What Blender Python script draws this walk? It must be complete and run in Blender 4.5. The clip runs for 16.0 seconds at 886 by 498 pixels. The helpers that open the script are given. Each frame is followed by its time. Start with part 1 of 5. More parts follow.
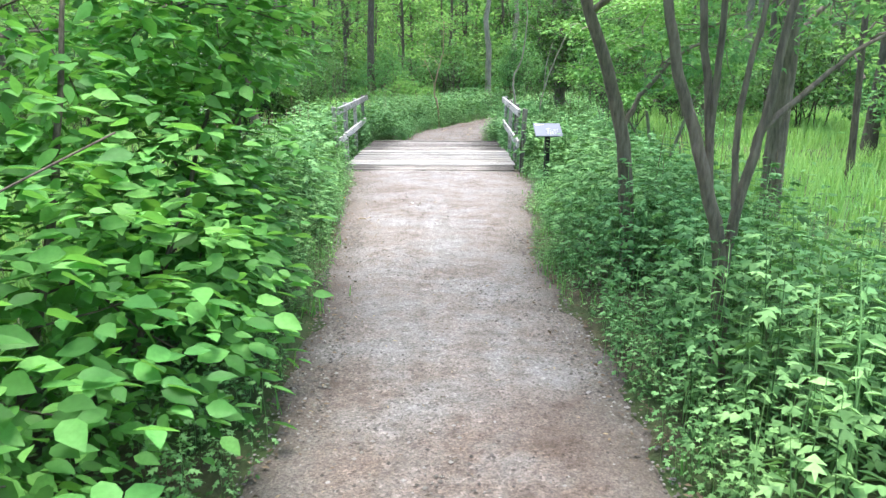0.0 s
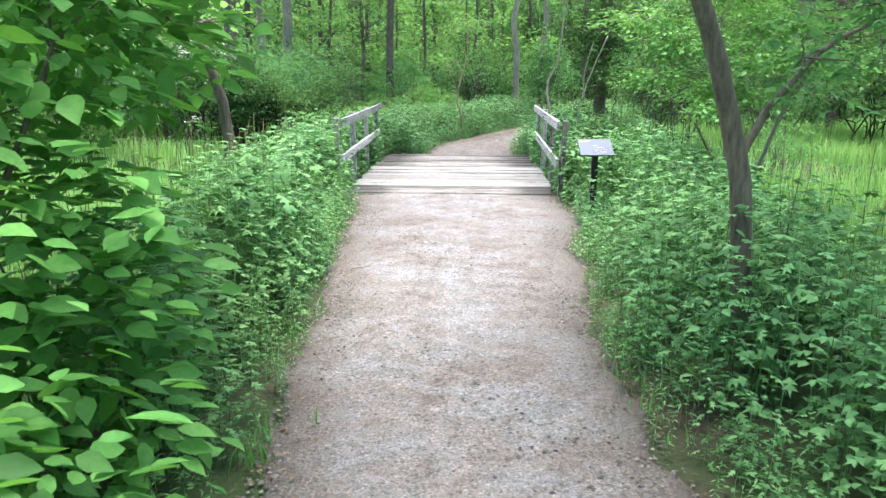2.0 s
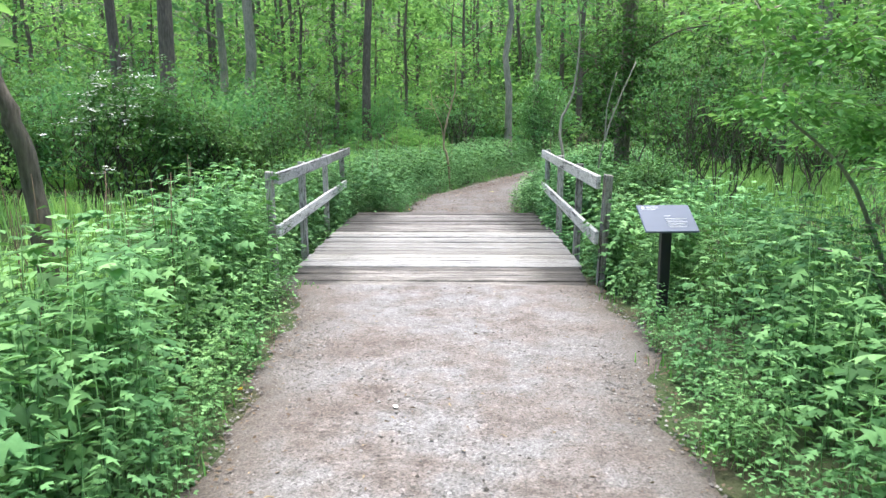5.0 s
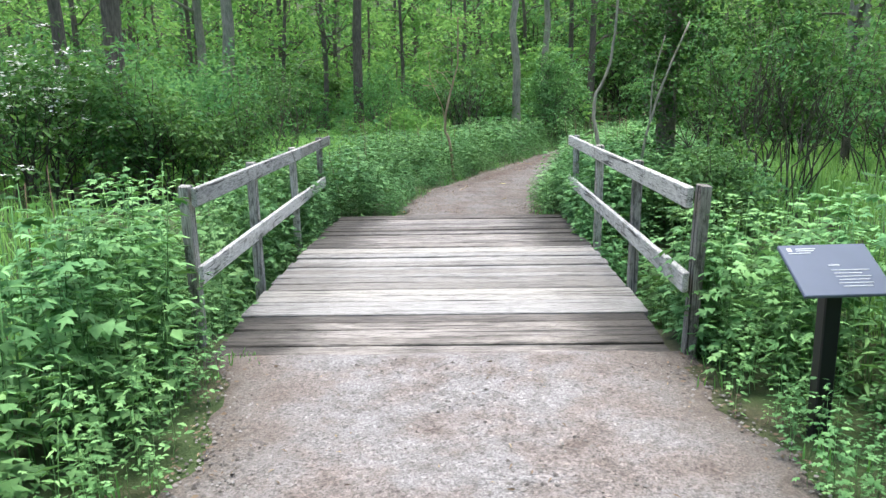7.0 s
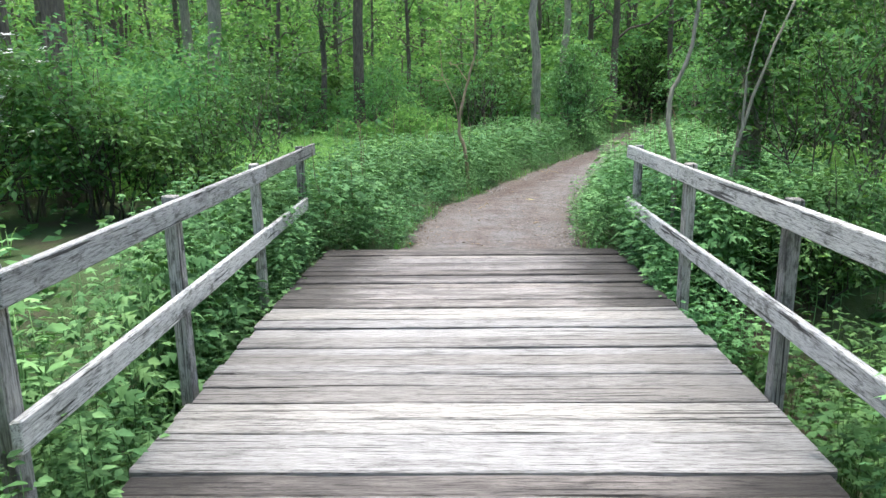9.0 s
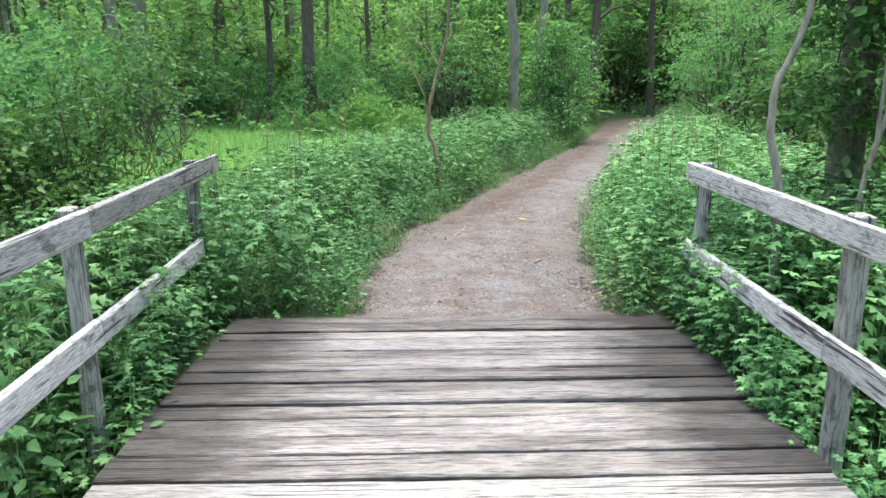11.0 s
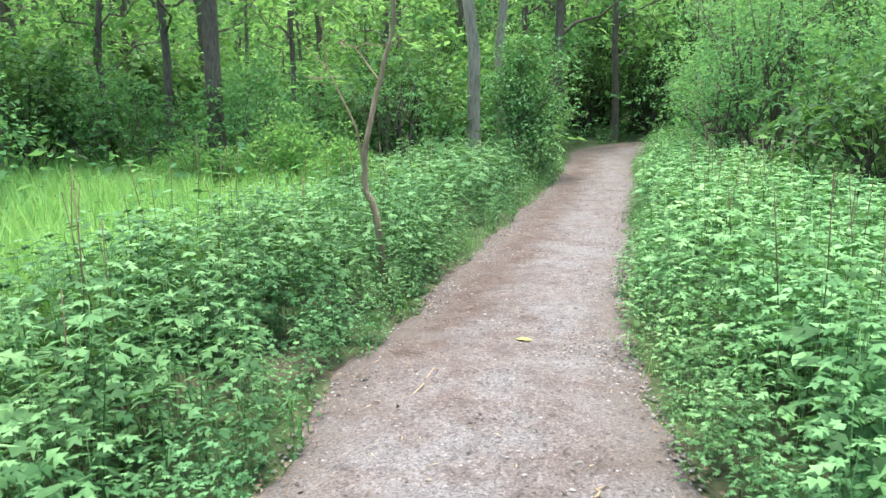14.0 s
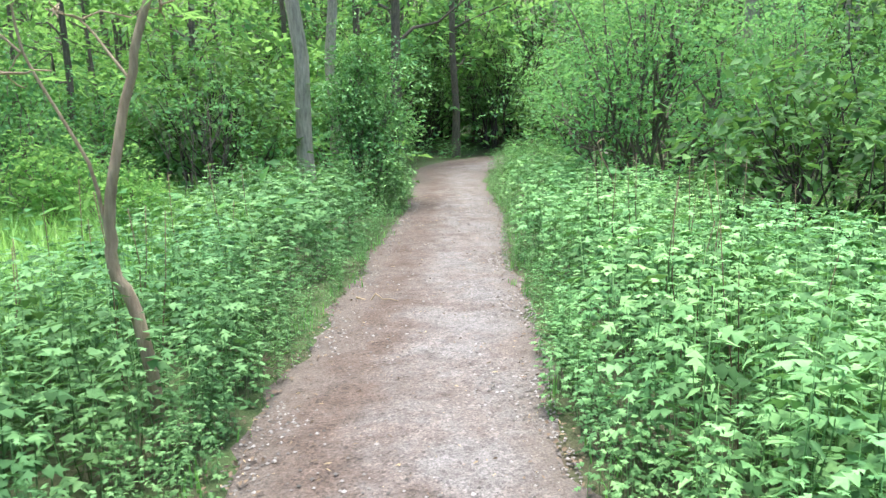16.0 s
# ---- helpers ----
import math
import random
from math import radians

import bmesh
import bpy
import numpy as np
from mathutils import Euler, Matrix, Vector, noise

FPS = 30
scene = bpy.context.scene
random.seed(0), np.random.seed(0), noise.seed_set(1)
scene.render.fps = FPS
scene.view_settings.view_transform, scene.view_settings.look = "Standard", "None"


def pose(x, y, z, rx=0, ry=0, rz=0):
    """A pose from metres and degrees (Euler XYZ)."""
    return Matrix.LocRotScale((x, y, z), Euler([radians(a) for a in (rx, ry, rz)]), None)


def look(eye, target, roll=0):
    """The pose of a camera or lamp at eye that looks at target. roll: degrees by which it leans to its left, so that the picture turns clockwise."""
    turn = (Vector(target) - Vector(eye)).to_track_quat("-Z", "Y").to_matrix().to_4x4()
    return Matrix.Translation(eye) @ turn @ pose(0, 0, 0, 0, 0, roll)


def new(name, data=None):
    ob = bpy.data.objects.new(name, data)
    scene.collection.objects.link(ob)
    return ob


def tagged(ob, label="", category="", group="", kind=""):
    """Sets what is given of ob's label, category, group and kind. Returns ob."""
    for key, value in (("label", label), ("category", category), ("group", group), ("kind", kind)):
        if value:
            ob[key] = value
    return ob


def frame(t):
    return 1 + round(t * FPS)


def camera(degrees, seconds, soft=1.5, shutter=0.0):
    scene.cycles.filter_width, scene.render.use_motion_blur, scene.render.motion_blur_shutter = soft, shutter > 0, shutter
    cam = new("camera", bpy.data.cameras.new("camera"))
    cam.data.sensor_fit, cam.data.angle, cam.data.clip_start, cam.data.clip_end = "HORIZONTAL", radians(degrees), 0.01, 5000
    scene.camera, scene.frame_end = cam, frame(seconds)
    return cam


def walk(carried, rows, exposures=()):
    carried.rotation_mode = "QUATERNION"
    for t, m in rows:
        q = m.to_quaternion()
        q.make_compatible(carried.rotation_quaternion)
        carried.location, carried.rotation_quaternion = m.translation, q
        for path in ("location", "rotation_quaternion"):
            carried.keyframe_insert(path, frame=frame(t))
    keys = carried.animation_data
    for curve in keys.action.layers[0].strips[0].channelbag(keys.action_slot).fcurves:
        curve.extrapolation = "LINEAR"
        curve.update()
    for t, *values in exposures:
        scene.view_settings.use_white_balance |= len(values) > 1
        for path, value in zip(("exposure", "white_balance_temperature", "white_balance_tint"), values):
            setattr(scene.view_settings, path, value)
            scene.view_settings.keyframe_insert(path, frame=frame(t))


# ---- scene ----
cam = camera(62.0, 16.0, soft=1.45, shutter=0.12)
PATH = [
    (0, (0.407, 1.349, 1.674), (0.393, 3.291, 1.195), 0.2),
    (0.5, (0.44, 1.848, 1.673), (0.419, 3.785, 1.175), -0.2),
    (1, (0.48, 2.347, 1.673), (0.43, 4.281, 1.164), 0.4),
    (1.5, (0.427, 2.867, 1.657), (0.369, 4.802, 1.158), 0.5),
    (2, (0.402, 3.395, 1.629), (0.325, 5.339, 1.167), 0.2),
    (2.5, (0.348, 3.943, 1.612), (0.276, 5.897, 1.19), 0.2),
    (3, (0.287, 4.493, 1.601), (0.283, 6.453, 1.204), -0.0),
    (3.5, (0.3, 5.043, 1.569), (0.267, 6.997, 1.145), -0.2),
    (4, (0.269, 5.561, 1.552), (0.225, 7.511, 1.11), -0.8),
    (4.5, (0.276, 6.099, 1.547), (0.25, 8.058, 1.143), -0.8),
    (5, (0.279, 6.713, 1.536), (0.242, 8.682, 1.184), -0.0),
    (5.2, (0.257, 6.928, 1.518), (0.214, 8.9, 1.186), -0.2),
    (7.3, (0.209, 9.38, 1.568), (0.165, 11.335, 1.149), -1.0),
    (7.5, (0.195, 9.586, 1.561), (0.143, 11.54, 1.141), -0.9),
    (8, (0.119, 10.184, 1.571), (0.048, 12.144, 1.177), -1.2),
    (8.5, (0.097, 10.795, 1.549), (0.023, 12.755, 1.154), -0.7),
    (8.7, (0.08, 11.006, 1.556), (0.011, 12.964, 1.152), -0.7),
    (10.8, (-0.052, 13.632, 1.562), (-0.018, 15.58, 1.11), -0.5),
    (11, (-0.029, 13.848, 1.569), (0.011, 15.794, 1.112), -0.3),
    (11.5, (-0.027, 14.394, 1.578), (0.042, 16.342, 1.129), -0.3),
    (12, (-0.034, 14.957, 1.588), (0.11, 16.899, 1.133), -0.6),
    (12.5, (0.016, 15.548, 1.584), (0.146, 17.486, 1.107), -0.5),
    (13, (0.004, 16.152, 1.578), (0.142, 18.088, 1.096), -1.0),
    (13.5, (0.017, 16.721, 1.559), (0.186, 18.664, 1.115), -0.7),
    (14, (0.04, 17.313, 1.561), (0.228, 19.263, 1.161), -0.6),
    (14.5, (0.082, 17.922, 1.575), (0.354, 19.863, 1.175), -1.3),
    (15, (0.186, 18.507, 1.575), (0.528, 20.439, 1.185), -0.8),
    (15.5, (0.247, 19.049, 1.549), (0.723, 20.96, 1.2), -0.9),
    (16, (0.36, 19.631, 1.542), (0.978, 21.496, 1.172), -1.1),
]
EXPOSURES = [(0, 1.86), (2.5, 1.87), (4.5, 1.66), (8, 1.38), (11.2, 1.6), (14.5, 1.94), (16, 2.0)]
walk(cam, [(t, look(eye, target, roll)) for t, eye, target, roll in PATH], EXPOSURES)

# ---- world, sun, exposure ----
world = bpy.data.worlds.new("sky")
scene.world = world
world.use_nodes = True
wn = world.node_tree.nodes
sky = wn.new("ShaderNodeTexSky")
sky.sky_type, sky.sun_disc = "NISHITA", False
sky.sun_elevation, sky.sun_rotation = radians(84), radians(0)
sky.air_density, sky.dust_density = 1.0, 3.0
wn["Background"].inputs["Strength"].default_value = 0.15
world.node_tree.links.new(sky.outputs["Color"], wn["Background"].inputs["Color"])
sun = new("sun", bpy.data.lights.new("sun", "SUN"))
sun.data.energy, sun.data.angle, sun.data.color = 2.0, radians(35), (1.0, 0.97, 0.93)
sun.matrix_world = look((0.0, 2.1, 20), (0, 0, 0))

# ---- materials ----


def material(name):
    m = bpy.data.materials.new(name)
    m.use_nodes = True
    return m, m.node_tree.nodes, m.node_tree.links, m.node_tree.nodes["Principled BSDF"]


def ramp(nodes, stops):
    r = nodes.new("ShaderNodeValToRGB")
    while len(r.color_ramp.elements) < len(stops):
        r.color_ramp.elements.new(0.5)
    for e, (p, c) in zip(r.color_ramp.elements, stops):
        e.position, e.color = p, (*c, 1)
    return r


def noise_node(nodes, links, scale, detail=4.0, rough=0.55, stretch=None):
    n = nodes.new("ShaderNodeTexNoise")
    n.inputs["Scale"].default_value, n.inputs["Detail"].default_value = scale, detail
    n.inputs["Roughness"].default_value = rough
    g = nodes.new("ShaderNodeNewGeometry")
    if stretch:
        mp = nodes.new("ShaderNodeMapping")
        mp.inputs["Scale"].default_value = stretch
        links.new(g.outputs["Position"], mp.inputs["Vector"])
        links.new(mp.outputs["Vector"], n.inputs["Vector"])
    else:
        links.new(g.outputs["Position"], n.inputs["Vector"])
    return n


def mix_color(nodes, links, a, b, fac, mode="MIX"):
    mx = nodes.new("ShaderNodeMix")
    mx.data_type, mx.blend_type = "RGBA", mode
    for sock, v in ((mx.inputs[6], a), (mx.inputs[7], b), (mx.inputs[0], fac)):
        if isinstance(v, bpy.types.NodeSocket):
            links.new(v, sock)
        else:
            sock.default_value = (*v, 1) if isinstance(v, tuple) else v
    return mx.outputs[2]


def bump(nodes, links, height, bsdf, strength, distance):
    b = nodes.new("ShaderNodeBump")
    b.inputs["Strength"].default_value, b.inputs["Distance"].default_value = strength, distance
    links.new(height, b.inputs["Height"])
    links.new(b.outputs["Normal"], bsdf.inputs["Normal"])


def leaf_material(name, dark, mid, light, through_col, amount=0.4, rough=0.66):
    m, nodes, links, p = material(name)
    g = nodes.new("ShaderNodeNewGeometry")
    r = ramp(nodes, [(0.0, dark), (0.5, mid), (1.0, light)])
    links.new(g.outputs["Random Per Island"], r.inputs["Fac"])
    patch = noise_node(nodes, links, 0.9, 2.0)
    pr = ramp(nodes, [(0.3, (0.72, 0.85, 0.8)), (0.7, (1.25, 1.1, 0.95))])
    links.new(patch.outputs["Fac"], pr.inputs["Fac"])
    col = mix_color(nodes, links, r.outputs["Color"], pr.outputs["Color"], 1.0, "MULTIPLY")
    vein = noise_node(nodes, links, 60.0, 3.0)
    vr = ramp(nodes, [(0.3, (0.85, 0.85, 0.85)), (0.7, (1.12, 1.1, 1.1))])
    links.new(vein.outputs["Fac"], vr.inputs["Fac"])
    col = mix_color(nodes, links, col, vr.outputs["Color"], 1.0, "MULTIPLY")
    links.new(col, p.inputs["Base Color"])
    p.inputs["Roughness"].default_value = rough
    p.inputs["Specular IOR Level"].default_value = 0.18
    t = nodes.new("ShaderNodeBsdfTranslucent")
    links.new(mix_color(nodes, links, col, through_col, 0.6), t.inputs["Color"])
    s = nodes.new("ShaderNodeMixShader")
    s.inputs[0].default_value = amount
    links.new(p.outputs[0], s.inputs[1])
    links.new(t.outputs[0], s.inputs[2])
    links.new(s.outputs[0], nodes["Material Output"].inputs["Surface"])
    return m


def bark_material(name, a, b):
    m, nodes, links, p = material(name)
    n = noise_node(nodes, links, 9.0, 6.0, 0.65, (4, 4, 0.7))
    big = noise_node(nodes, links, 1.6, 3.0)
    r = ramp(nodes, [(0.3, a), (0.72, b)])
    links.new(n.outputs["Fac"], r.inputs["Fac"])
    br = ramp(nodes, [(0.35, (0.75, 0.8, 0.72)), (0.7, (1.15, 1.1, 1.05))])
    links.new(big.outputs["Fac"], br.inputs["Fac"])
    links.new(mix_color(nodes, links, r.outputs["Color"], br.outputs["Color"], 1.0, "MULTIPLY"), p.inputs["Base Color"])
    p.inputs["Roughness"].default_value = 0.9
    bump(nodes, links, n.outputs["Fac"], p, 0.8, 0.02)
    return m


def wood_material(name, dark, pale, along, wear, mottle=0.0, ends=0.0):
    """Weathered timber; along: stretch of the grain; wear: spread of the dark stains; mottle: lichen blotches; ends: algae at the board ends."""
    m, nodes, links, p = material(name)
    grain = noise_node(nodes, links, 14.0, 8.0, 0.75, along)
    fine = noise_node(nodes, links, 32.0, 6.0, 0.7, tuple(0.6 * a if a < 1 else a for a in along))
    blot = noise_node(nodes, links, 3.0, 6.0, 0.65, tuple(0.4 + 0.2 * a for a in along))
    info = nodes.new("ShaderNodeObjectInfo")
    r = ramp(nodes, [(0.37, dark), (0.48, pale), (0.68, tuple(c * 1.25 for c in pale))])
    links.new(grain.outputs["Fac"], r.inputs["Fac"])
    fr = ramp(nodes, [(0.38, (0.34, 0.33, 0.32)), (0.49, (1, 1, 1)), (0.68, (1.18, 1.18, 1.18))])
    links.new(fine.outputs["Fac"], fr.inputs["Fac"])
    col = mix_color(nodes, links, r.outputs["Color"], fr.outputs["Color"], 0.85, "MULTIPLY")
    br = ramp(nodes, [(wear - 0.1, tuple(0.3 + 0.1 * c for c in dark)), (wear + 0.08, (1, 1, 1))])
    links.new(blot.outputs["Fac"], br.inputs["Fac"])
    col = mix_color(nodes, links, col, br.outputs["Color"], 0.75, "MULTIPLY")
    crack = noise_node(nodes, links, 5.0, 3.0, 0.5, tuple(0.3 * a if a < 1 else 1.2 * a for a in along))
    cr = ramp(nodes, [(0.36, (0.06, 0.055, 0.05)), (0.385, (1, 1, 1))])
    links.new(crack.outputs["Fac"], cr.inputs["Fac"])
    col = mix_color(nodes, links, col, cr.outputs["Color"], 0.9, "MULTIPLY")
    if mottle:
        spots = noise_node(nodes, links, 11.0, 7.0, 0.72, tuple(0.7 if a < 1 else 1.5 for a in along))
        sr = ramp(nodes, [(mottle - 0.05, (0.3, 0.3, 0.28)), (mottle + 0.04, (1, 1, 1))])
        links.new(spots.outputs["Fac"], sr.inputs["Fac"])
        col = mix_color(nodes, links, col, sr.outputs["Color"], 0.85, "MULTIPLY")
    if ends:
        tc = nodes.new("ShaderNodeTexCoord")
        sep = nodes.new("ShaderNodeSeparateXYZ")
        links.new(tc.outputs["Object"], sep.inputs[0])
        far = nodes.new("ShaderNodeMath")
        far.operation = "ABSOLUTE"
        links.new(sep.outputs["X"], far.inputs[0])
        ragged = noise_node(nodes, links, 4.0, 6.0, 0.7, (0.7, 2.0, 1.0))
        add = nodes.new("ShaderNodeMath")
        add.operation = "MULTIPLY_ADD"
        links.new(ragged.outputs["Fac"], add.inputs[0])
        add.inputs[1].default_value = 0.9
        links.new(far.outputs[0], add.inputs[2])
        er = ramp(nodes, [(0.0, (1, 1, 1)), (1.0, tuple(1 - ends * (1 - c) for c in (0.2, 0.2, 0.19)))])
        mr = nodes.new("ShaderNodeMapRange")
        mr.inputs["From Min"].default_value, mr.inputs["From Max"].default_value = 1.12, 1.55
        links.new(add.outputs[0], mr.inputs["Value"])
        links.new(mr.outputs["Result"], er.inputs["Fac"])
        col = mix_color(nodes, links, col, er.outputs["Color"], 1.0, "MULTIPLY")
    ir = ramp(nodes, [(0, (0.66, 0.64, 0.62)), (0.35, (0.95, 0.96, 0.98)), (0.7, (1.06, 1.04, 0.99)), (1, (1.22, 1.22, 1.22))])
    links.new(info.outputs["Random"], ir.inputs["Fac"])
    links.new(mix_color(nodes, links, col, ir.outputs["Color"], 1.0, "MULTIPLY"), p.inputs["Base Color"])
    p.inputs["Roughness"].default_value = 0.85
    bump(nodes, links, grain.outputs["Fac"], p, 0.7, 0.007)
    return m


def plain_material(name, colour, rough=0.5, metal=0.0, vary=0.15, scale=20.0):
    m, nodes, links, p = material(name)
    n = noise_node(nodes, links, scale, 4.0)
    r = ramp(nodes, [(0.3, tuple(c * (1 - vary) for c in colour)), (0.7, tuple(c * (1 + vary) for c in colour))])
    links.new(n.outputs["Fac"], r.inputs["Fac"])
    links.new(r.outputs["Color"], p.inputs["Base Color"])
    p.inputs["Roughness"].default_value, p.inputs["Metallic"].default_value = rough, metal
    return m


def gravel_material(name, tint):
    m, nodes, links, p = material(name)
    fine = noise_node(nodes, links, 90.0, 5.0, 0.7)
    vor = nodes.new("ShaderNodeTexVoronoi")
    vor.inputs["Scale"].default_value = 58.0
    g = nodes.new("ShaderNodeNewGeometry")
    links.new(g.outputs["Position"], vor.inputs["Vector"])
    patch = noise_node(nodes, links, 1.7, 6.0, 0.68)
    mid = noise_node(nodes, links, 7.0, 5.0, 0.6)
    r = ramp(nodes, [(0.27, tuple(0.2 * c for c in tint)), (0.48, tuple(0.92 * c for c in tint)), (0.72, tuple(1.65 * c for c in tint))])
    links.new(fine.outputs["Fac"], r.inputs["Fac"])
    stone = ramp(nodes, [(0.0, (0.4, 0.39, 0.38)), (0.3, (0.88, 0.88, 0.88)), (0.75, (1.05, 1.05, 1.05)), (1.0, (1.5, 1.48, 1.46))])
    links.new(vor.outputs["Color"], stone.inputs["Fac"])
    col = mix_color(nodes, links, r.outputs["Color"], stone.outputs["Color"], 1.0, "MULTIPLY")
    pr = ramp(nodes, [(0.34, (0.7, 0.6, 0.54)), (0.47, (0.97, 0.9, 0.86)), (0.55, (1.02, 1.02, 1.02)), (0.68, (1.15, 1.17, 1.19))])
    links.new(patch.outputs["Fac"], pr.inputs["Fac"])
    col = mix_color(nodes, links, col, pr.outputs["Color"], 1.0, "MULTIPLY")
    mr = ramp(nodes, [(0.3, (0.7, 0.67, 0.64)), (0.5, (1, 1, 1)), (0.68, (1.15, 1.15, 1.16))])
    links.new(mid.outputs["Fac"], mr.inputs["Fac"])
    col = mix_color(nodes, links, col, mr.outputs["Color"], 1.0, "MULTIPLY")
    # Brown tint: soil along the left further on, painted tree shade at the start.
    across = nodes.new("ShaderNodeAttribute")
    across.attribute_name = "soil"
    blotch = noise_node(nodes, links, 2.6, 6.0, 0.65)
    drift = nodes.new("ShaderNodeMath")
    links.new(across.outputs["Fac"], drift.inputs[0])
    links.new(blotch.outputs["Fac"], drift.inputs[1])
    earth_and_shade = ramp(nodes, [(0.5, (1, 1, 1)), (0.8, (0.66, 0.56, 0.49))])
    half = nodes.new("ShaderNodeMath")
    half.operation = "MULTIPLY"
    half.inputs[1].default_value = 0.7
    links.new(drift.outputs[0], half.inputs[0])
    links.new(half.outputs[0], earth_and_shade.inputs["Fac"])
    col = mix_color(nodes, links, col, earth_and_shade.outputs["Color"], 1.0, "MULTIPLY")
    rim = nodes.new("ShaderNodeAttribute")
    rim.attribute_name = "rim"
    spread = nodes.new("ShaderNodeMath")
    spread.operation = "MULTIPLY_ADD"
    spread.inputs[1].default_value = 1.1
    links.new(mid.outputs["Fac"], spread.inputs[0])
    links.new(rim.outputs["Fac"], spread.inputs[2])
    scale = nodes.new("ShaderNodeMath")
    scale.operation = "DIVIDE"
    scale.inputs[1].default_value = 1.5
    links.new(spread.outputs[0], scale.inputs[0])
    dirt = ramp(nodes, [(0.5, (0, 0, 0)), (0.92, (1, 1, 1))])
    links.new(scale.outputs[0], dirt.inputs["Fac"])
    soil = ramp(nodes, [(0.3, (0.055, 0.046, 0.038)), (0.7, (0.16, 0.135, 0.115))])
    links.new(fine.outputs["Fac"], soil.inputs["Fac"])
    links.new(mix_color(nodes, links, col, soil.outputs["Color"], dirt.outputs["Color"]), p.inputs["Base Color"])
    p.inputs["Roughness"].default_value = 0.92
    add = nodes.new("ShaderNodeMath")
    links.new(fine.outputs["Fac"], add.inputs[0])
    links.new(vor.outputs["Distance"], add.inputs[1])
    bump(nodes, links, add.outputs[0], p, 0.7, 0.008)
    return m


def soil_material():
    m, nodes, links, p = material("forest_soil")
    a = noise_node(nodes, links, 25.0, 6.0, 0.7)
    b = noise_node(nodes, links, 1.1, 4.0)
    r = ramp(nodes, [(0.3, (0.035, 0.028, 0.018)), (0.6, (0.09, 0.07, 0.045)), (0.8, (0.15, 0.12, 0.075))])
    links.new(a.outputs["Fac"], r.inputs["Fac"])
    moss = ramp(nodes, [(0.32, (0, 0, 0)), (0.52, (1, 1, 1))])
    links.new(b.outputs["Fac"], moss.inputs["Fac"])
    links.new(mix_color(nodes, links, r.outputs["Color"], (0.05, 0.085, 0.025), moss.outputs["Color"]), p.inputs["Base Color"])
    p.inputs["Roughness"].default_value = 0.95
    bump(nodes, links, a.outputs["Fac"], p, 0.8, 0.03)
    return m


M_GRAVEL, M_SOIL = gravel_material("grey_gravel", (0.215, 0.206, 0.204)), soil_material()
M_GRAVEL_BROWN = gravel_material("brown_gravel", (0.15, 0.139, 0.134))
M_DOG = leaf_material("dogwood_leaf", (0.048, 0.144, 0.043), (0.126, 0.362, 0.104), (0.247, 0.600, 0.174), (0.176, 0.442, 0.044), 0.45, 0.5)
M_WEED = leaf_material("weed_leaf", (0.048, 0.121, 0.046), (0.135, 0.319, 0.127), (0.276, 0.543, 0.238), (0.201, 0.414, 0.077), 0.21)
# Weed leaf colours dimmed by a quarter, shade put into the leaf colour.
M_WEED_SHADED = leaf_material("shaded_weed_leaf", (0.035, 0.093, 0.034), (0.101, 0.242, 0.097), (0.206, 0.413, 0.181), (0.150, 0.314, 0.058), 0.24)
M_GRASS = leaf_material("grass_blade", (0.079, 0.230, 0.066), (0.153, 0.421, 0.113), (0.257, 0.585, 0.189), (0.210, 0.448, 0.082), 0.4)
M_MEADOW = leaf_material("meadow_blade", (0.148, 0.319, 0.091), (0.297, 0.576, 0.182), (0.445, 0.735, 0.327), (0.370, 0.621, 0.145), 0.45)
M_BUSH = leaf_material("bush_leaf", (0.024, 0.060, 0.024), (0.082, 0.191, 0.069), (0.157, 0.316, 0.122), (0.145, 0.299, 0.049), 0.35)
M_TREE = leaf_material("tree_leaf", (0.039, 0.108, 0.050), (0.091, 0.255, 0.109), (0.148, 0.363, 0.168), (0.256, 0.517, 0.132), 0.5)
M_YOUNG = leaf_material("young_leaf", (0.051, 0.138, 0.036), (0.115, 0.283, 0.077), (0.184, 0.399, 0.134), (0.296, 0.532, 0.134), 0.62)
M_BARK = bark_material("grey_brown_bark", (0.05, 0.042, 0.035), (0.19, 0.16, 0.135))
M_BARK_NEAR = bark_material("grey_bark", (0.085, 0.07, 0.057), (0.29, 0.245, 0.205))
M_BARK_DARK = bark_material("dark_bark", (0.022, 0.019, 0.016), (0.085, 0.072, 0.06))
M_VIBURNUM = leaf_material("viburnum_leaf", (0.079, 0.207, 0.069), (0.175, 0.396, 0.140), (0.298, 0.566, 0.218), (0.263, 0.519, 0.089), 0.35)
M_BARK_PALE = bark_material("pale_bark", (0.17, 0.155, 0.13), (0.42, 0.39, 0.34))
M_BARK_TAN = bark_material("tan_bark", (0.2, 0.145, 0.1), (0.44, 0.345, 0.25))
M_STEM = plain_material("plant_stem", (0.09, 0.13, 0.05), 0.6)
M_DRY = plain_material("dry_stalk", (0.32, 0.25, 0.15), 0.8, 0, 0.3, 8.0)
M_STALK = plain_material("dead_stalk", (0.13, 0.09, 0.055), 0.8, 0, 0.3, 8.0)
M_LITTER = plain_material("leaf_litter", (0.14, 0.1, 0.065), 0.8, 0, 0.4, 6.0)
M_STONE, stone_nodes, stone_links, stone_bsdf = material("gravel_stone")
stone_geo = stone_nodes.new("ShaderNodeNewGeometry")
stone_ramp = ramp(stone_nodes, [(0.0, (0.05, 0.045, 0.04)), (0.45, (0.13, 0.12, 0.112)), (0.8, (0.2, 0.19, 0.18)), (1.0, (0.28, 0.27, 0.26))])
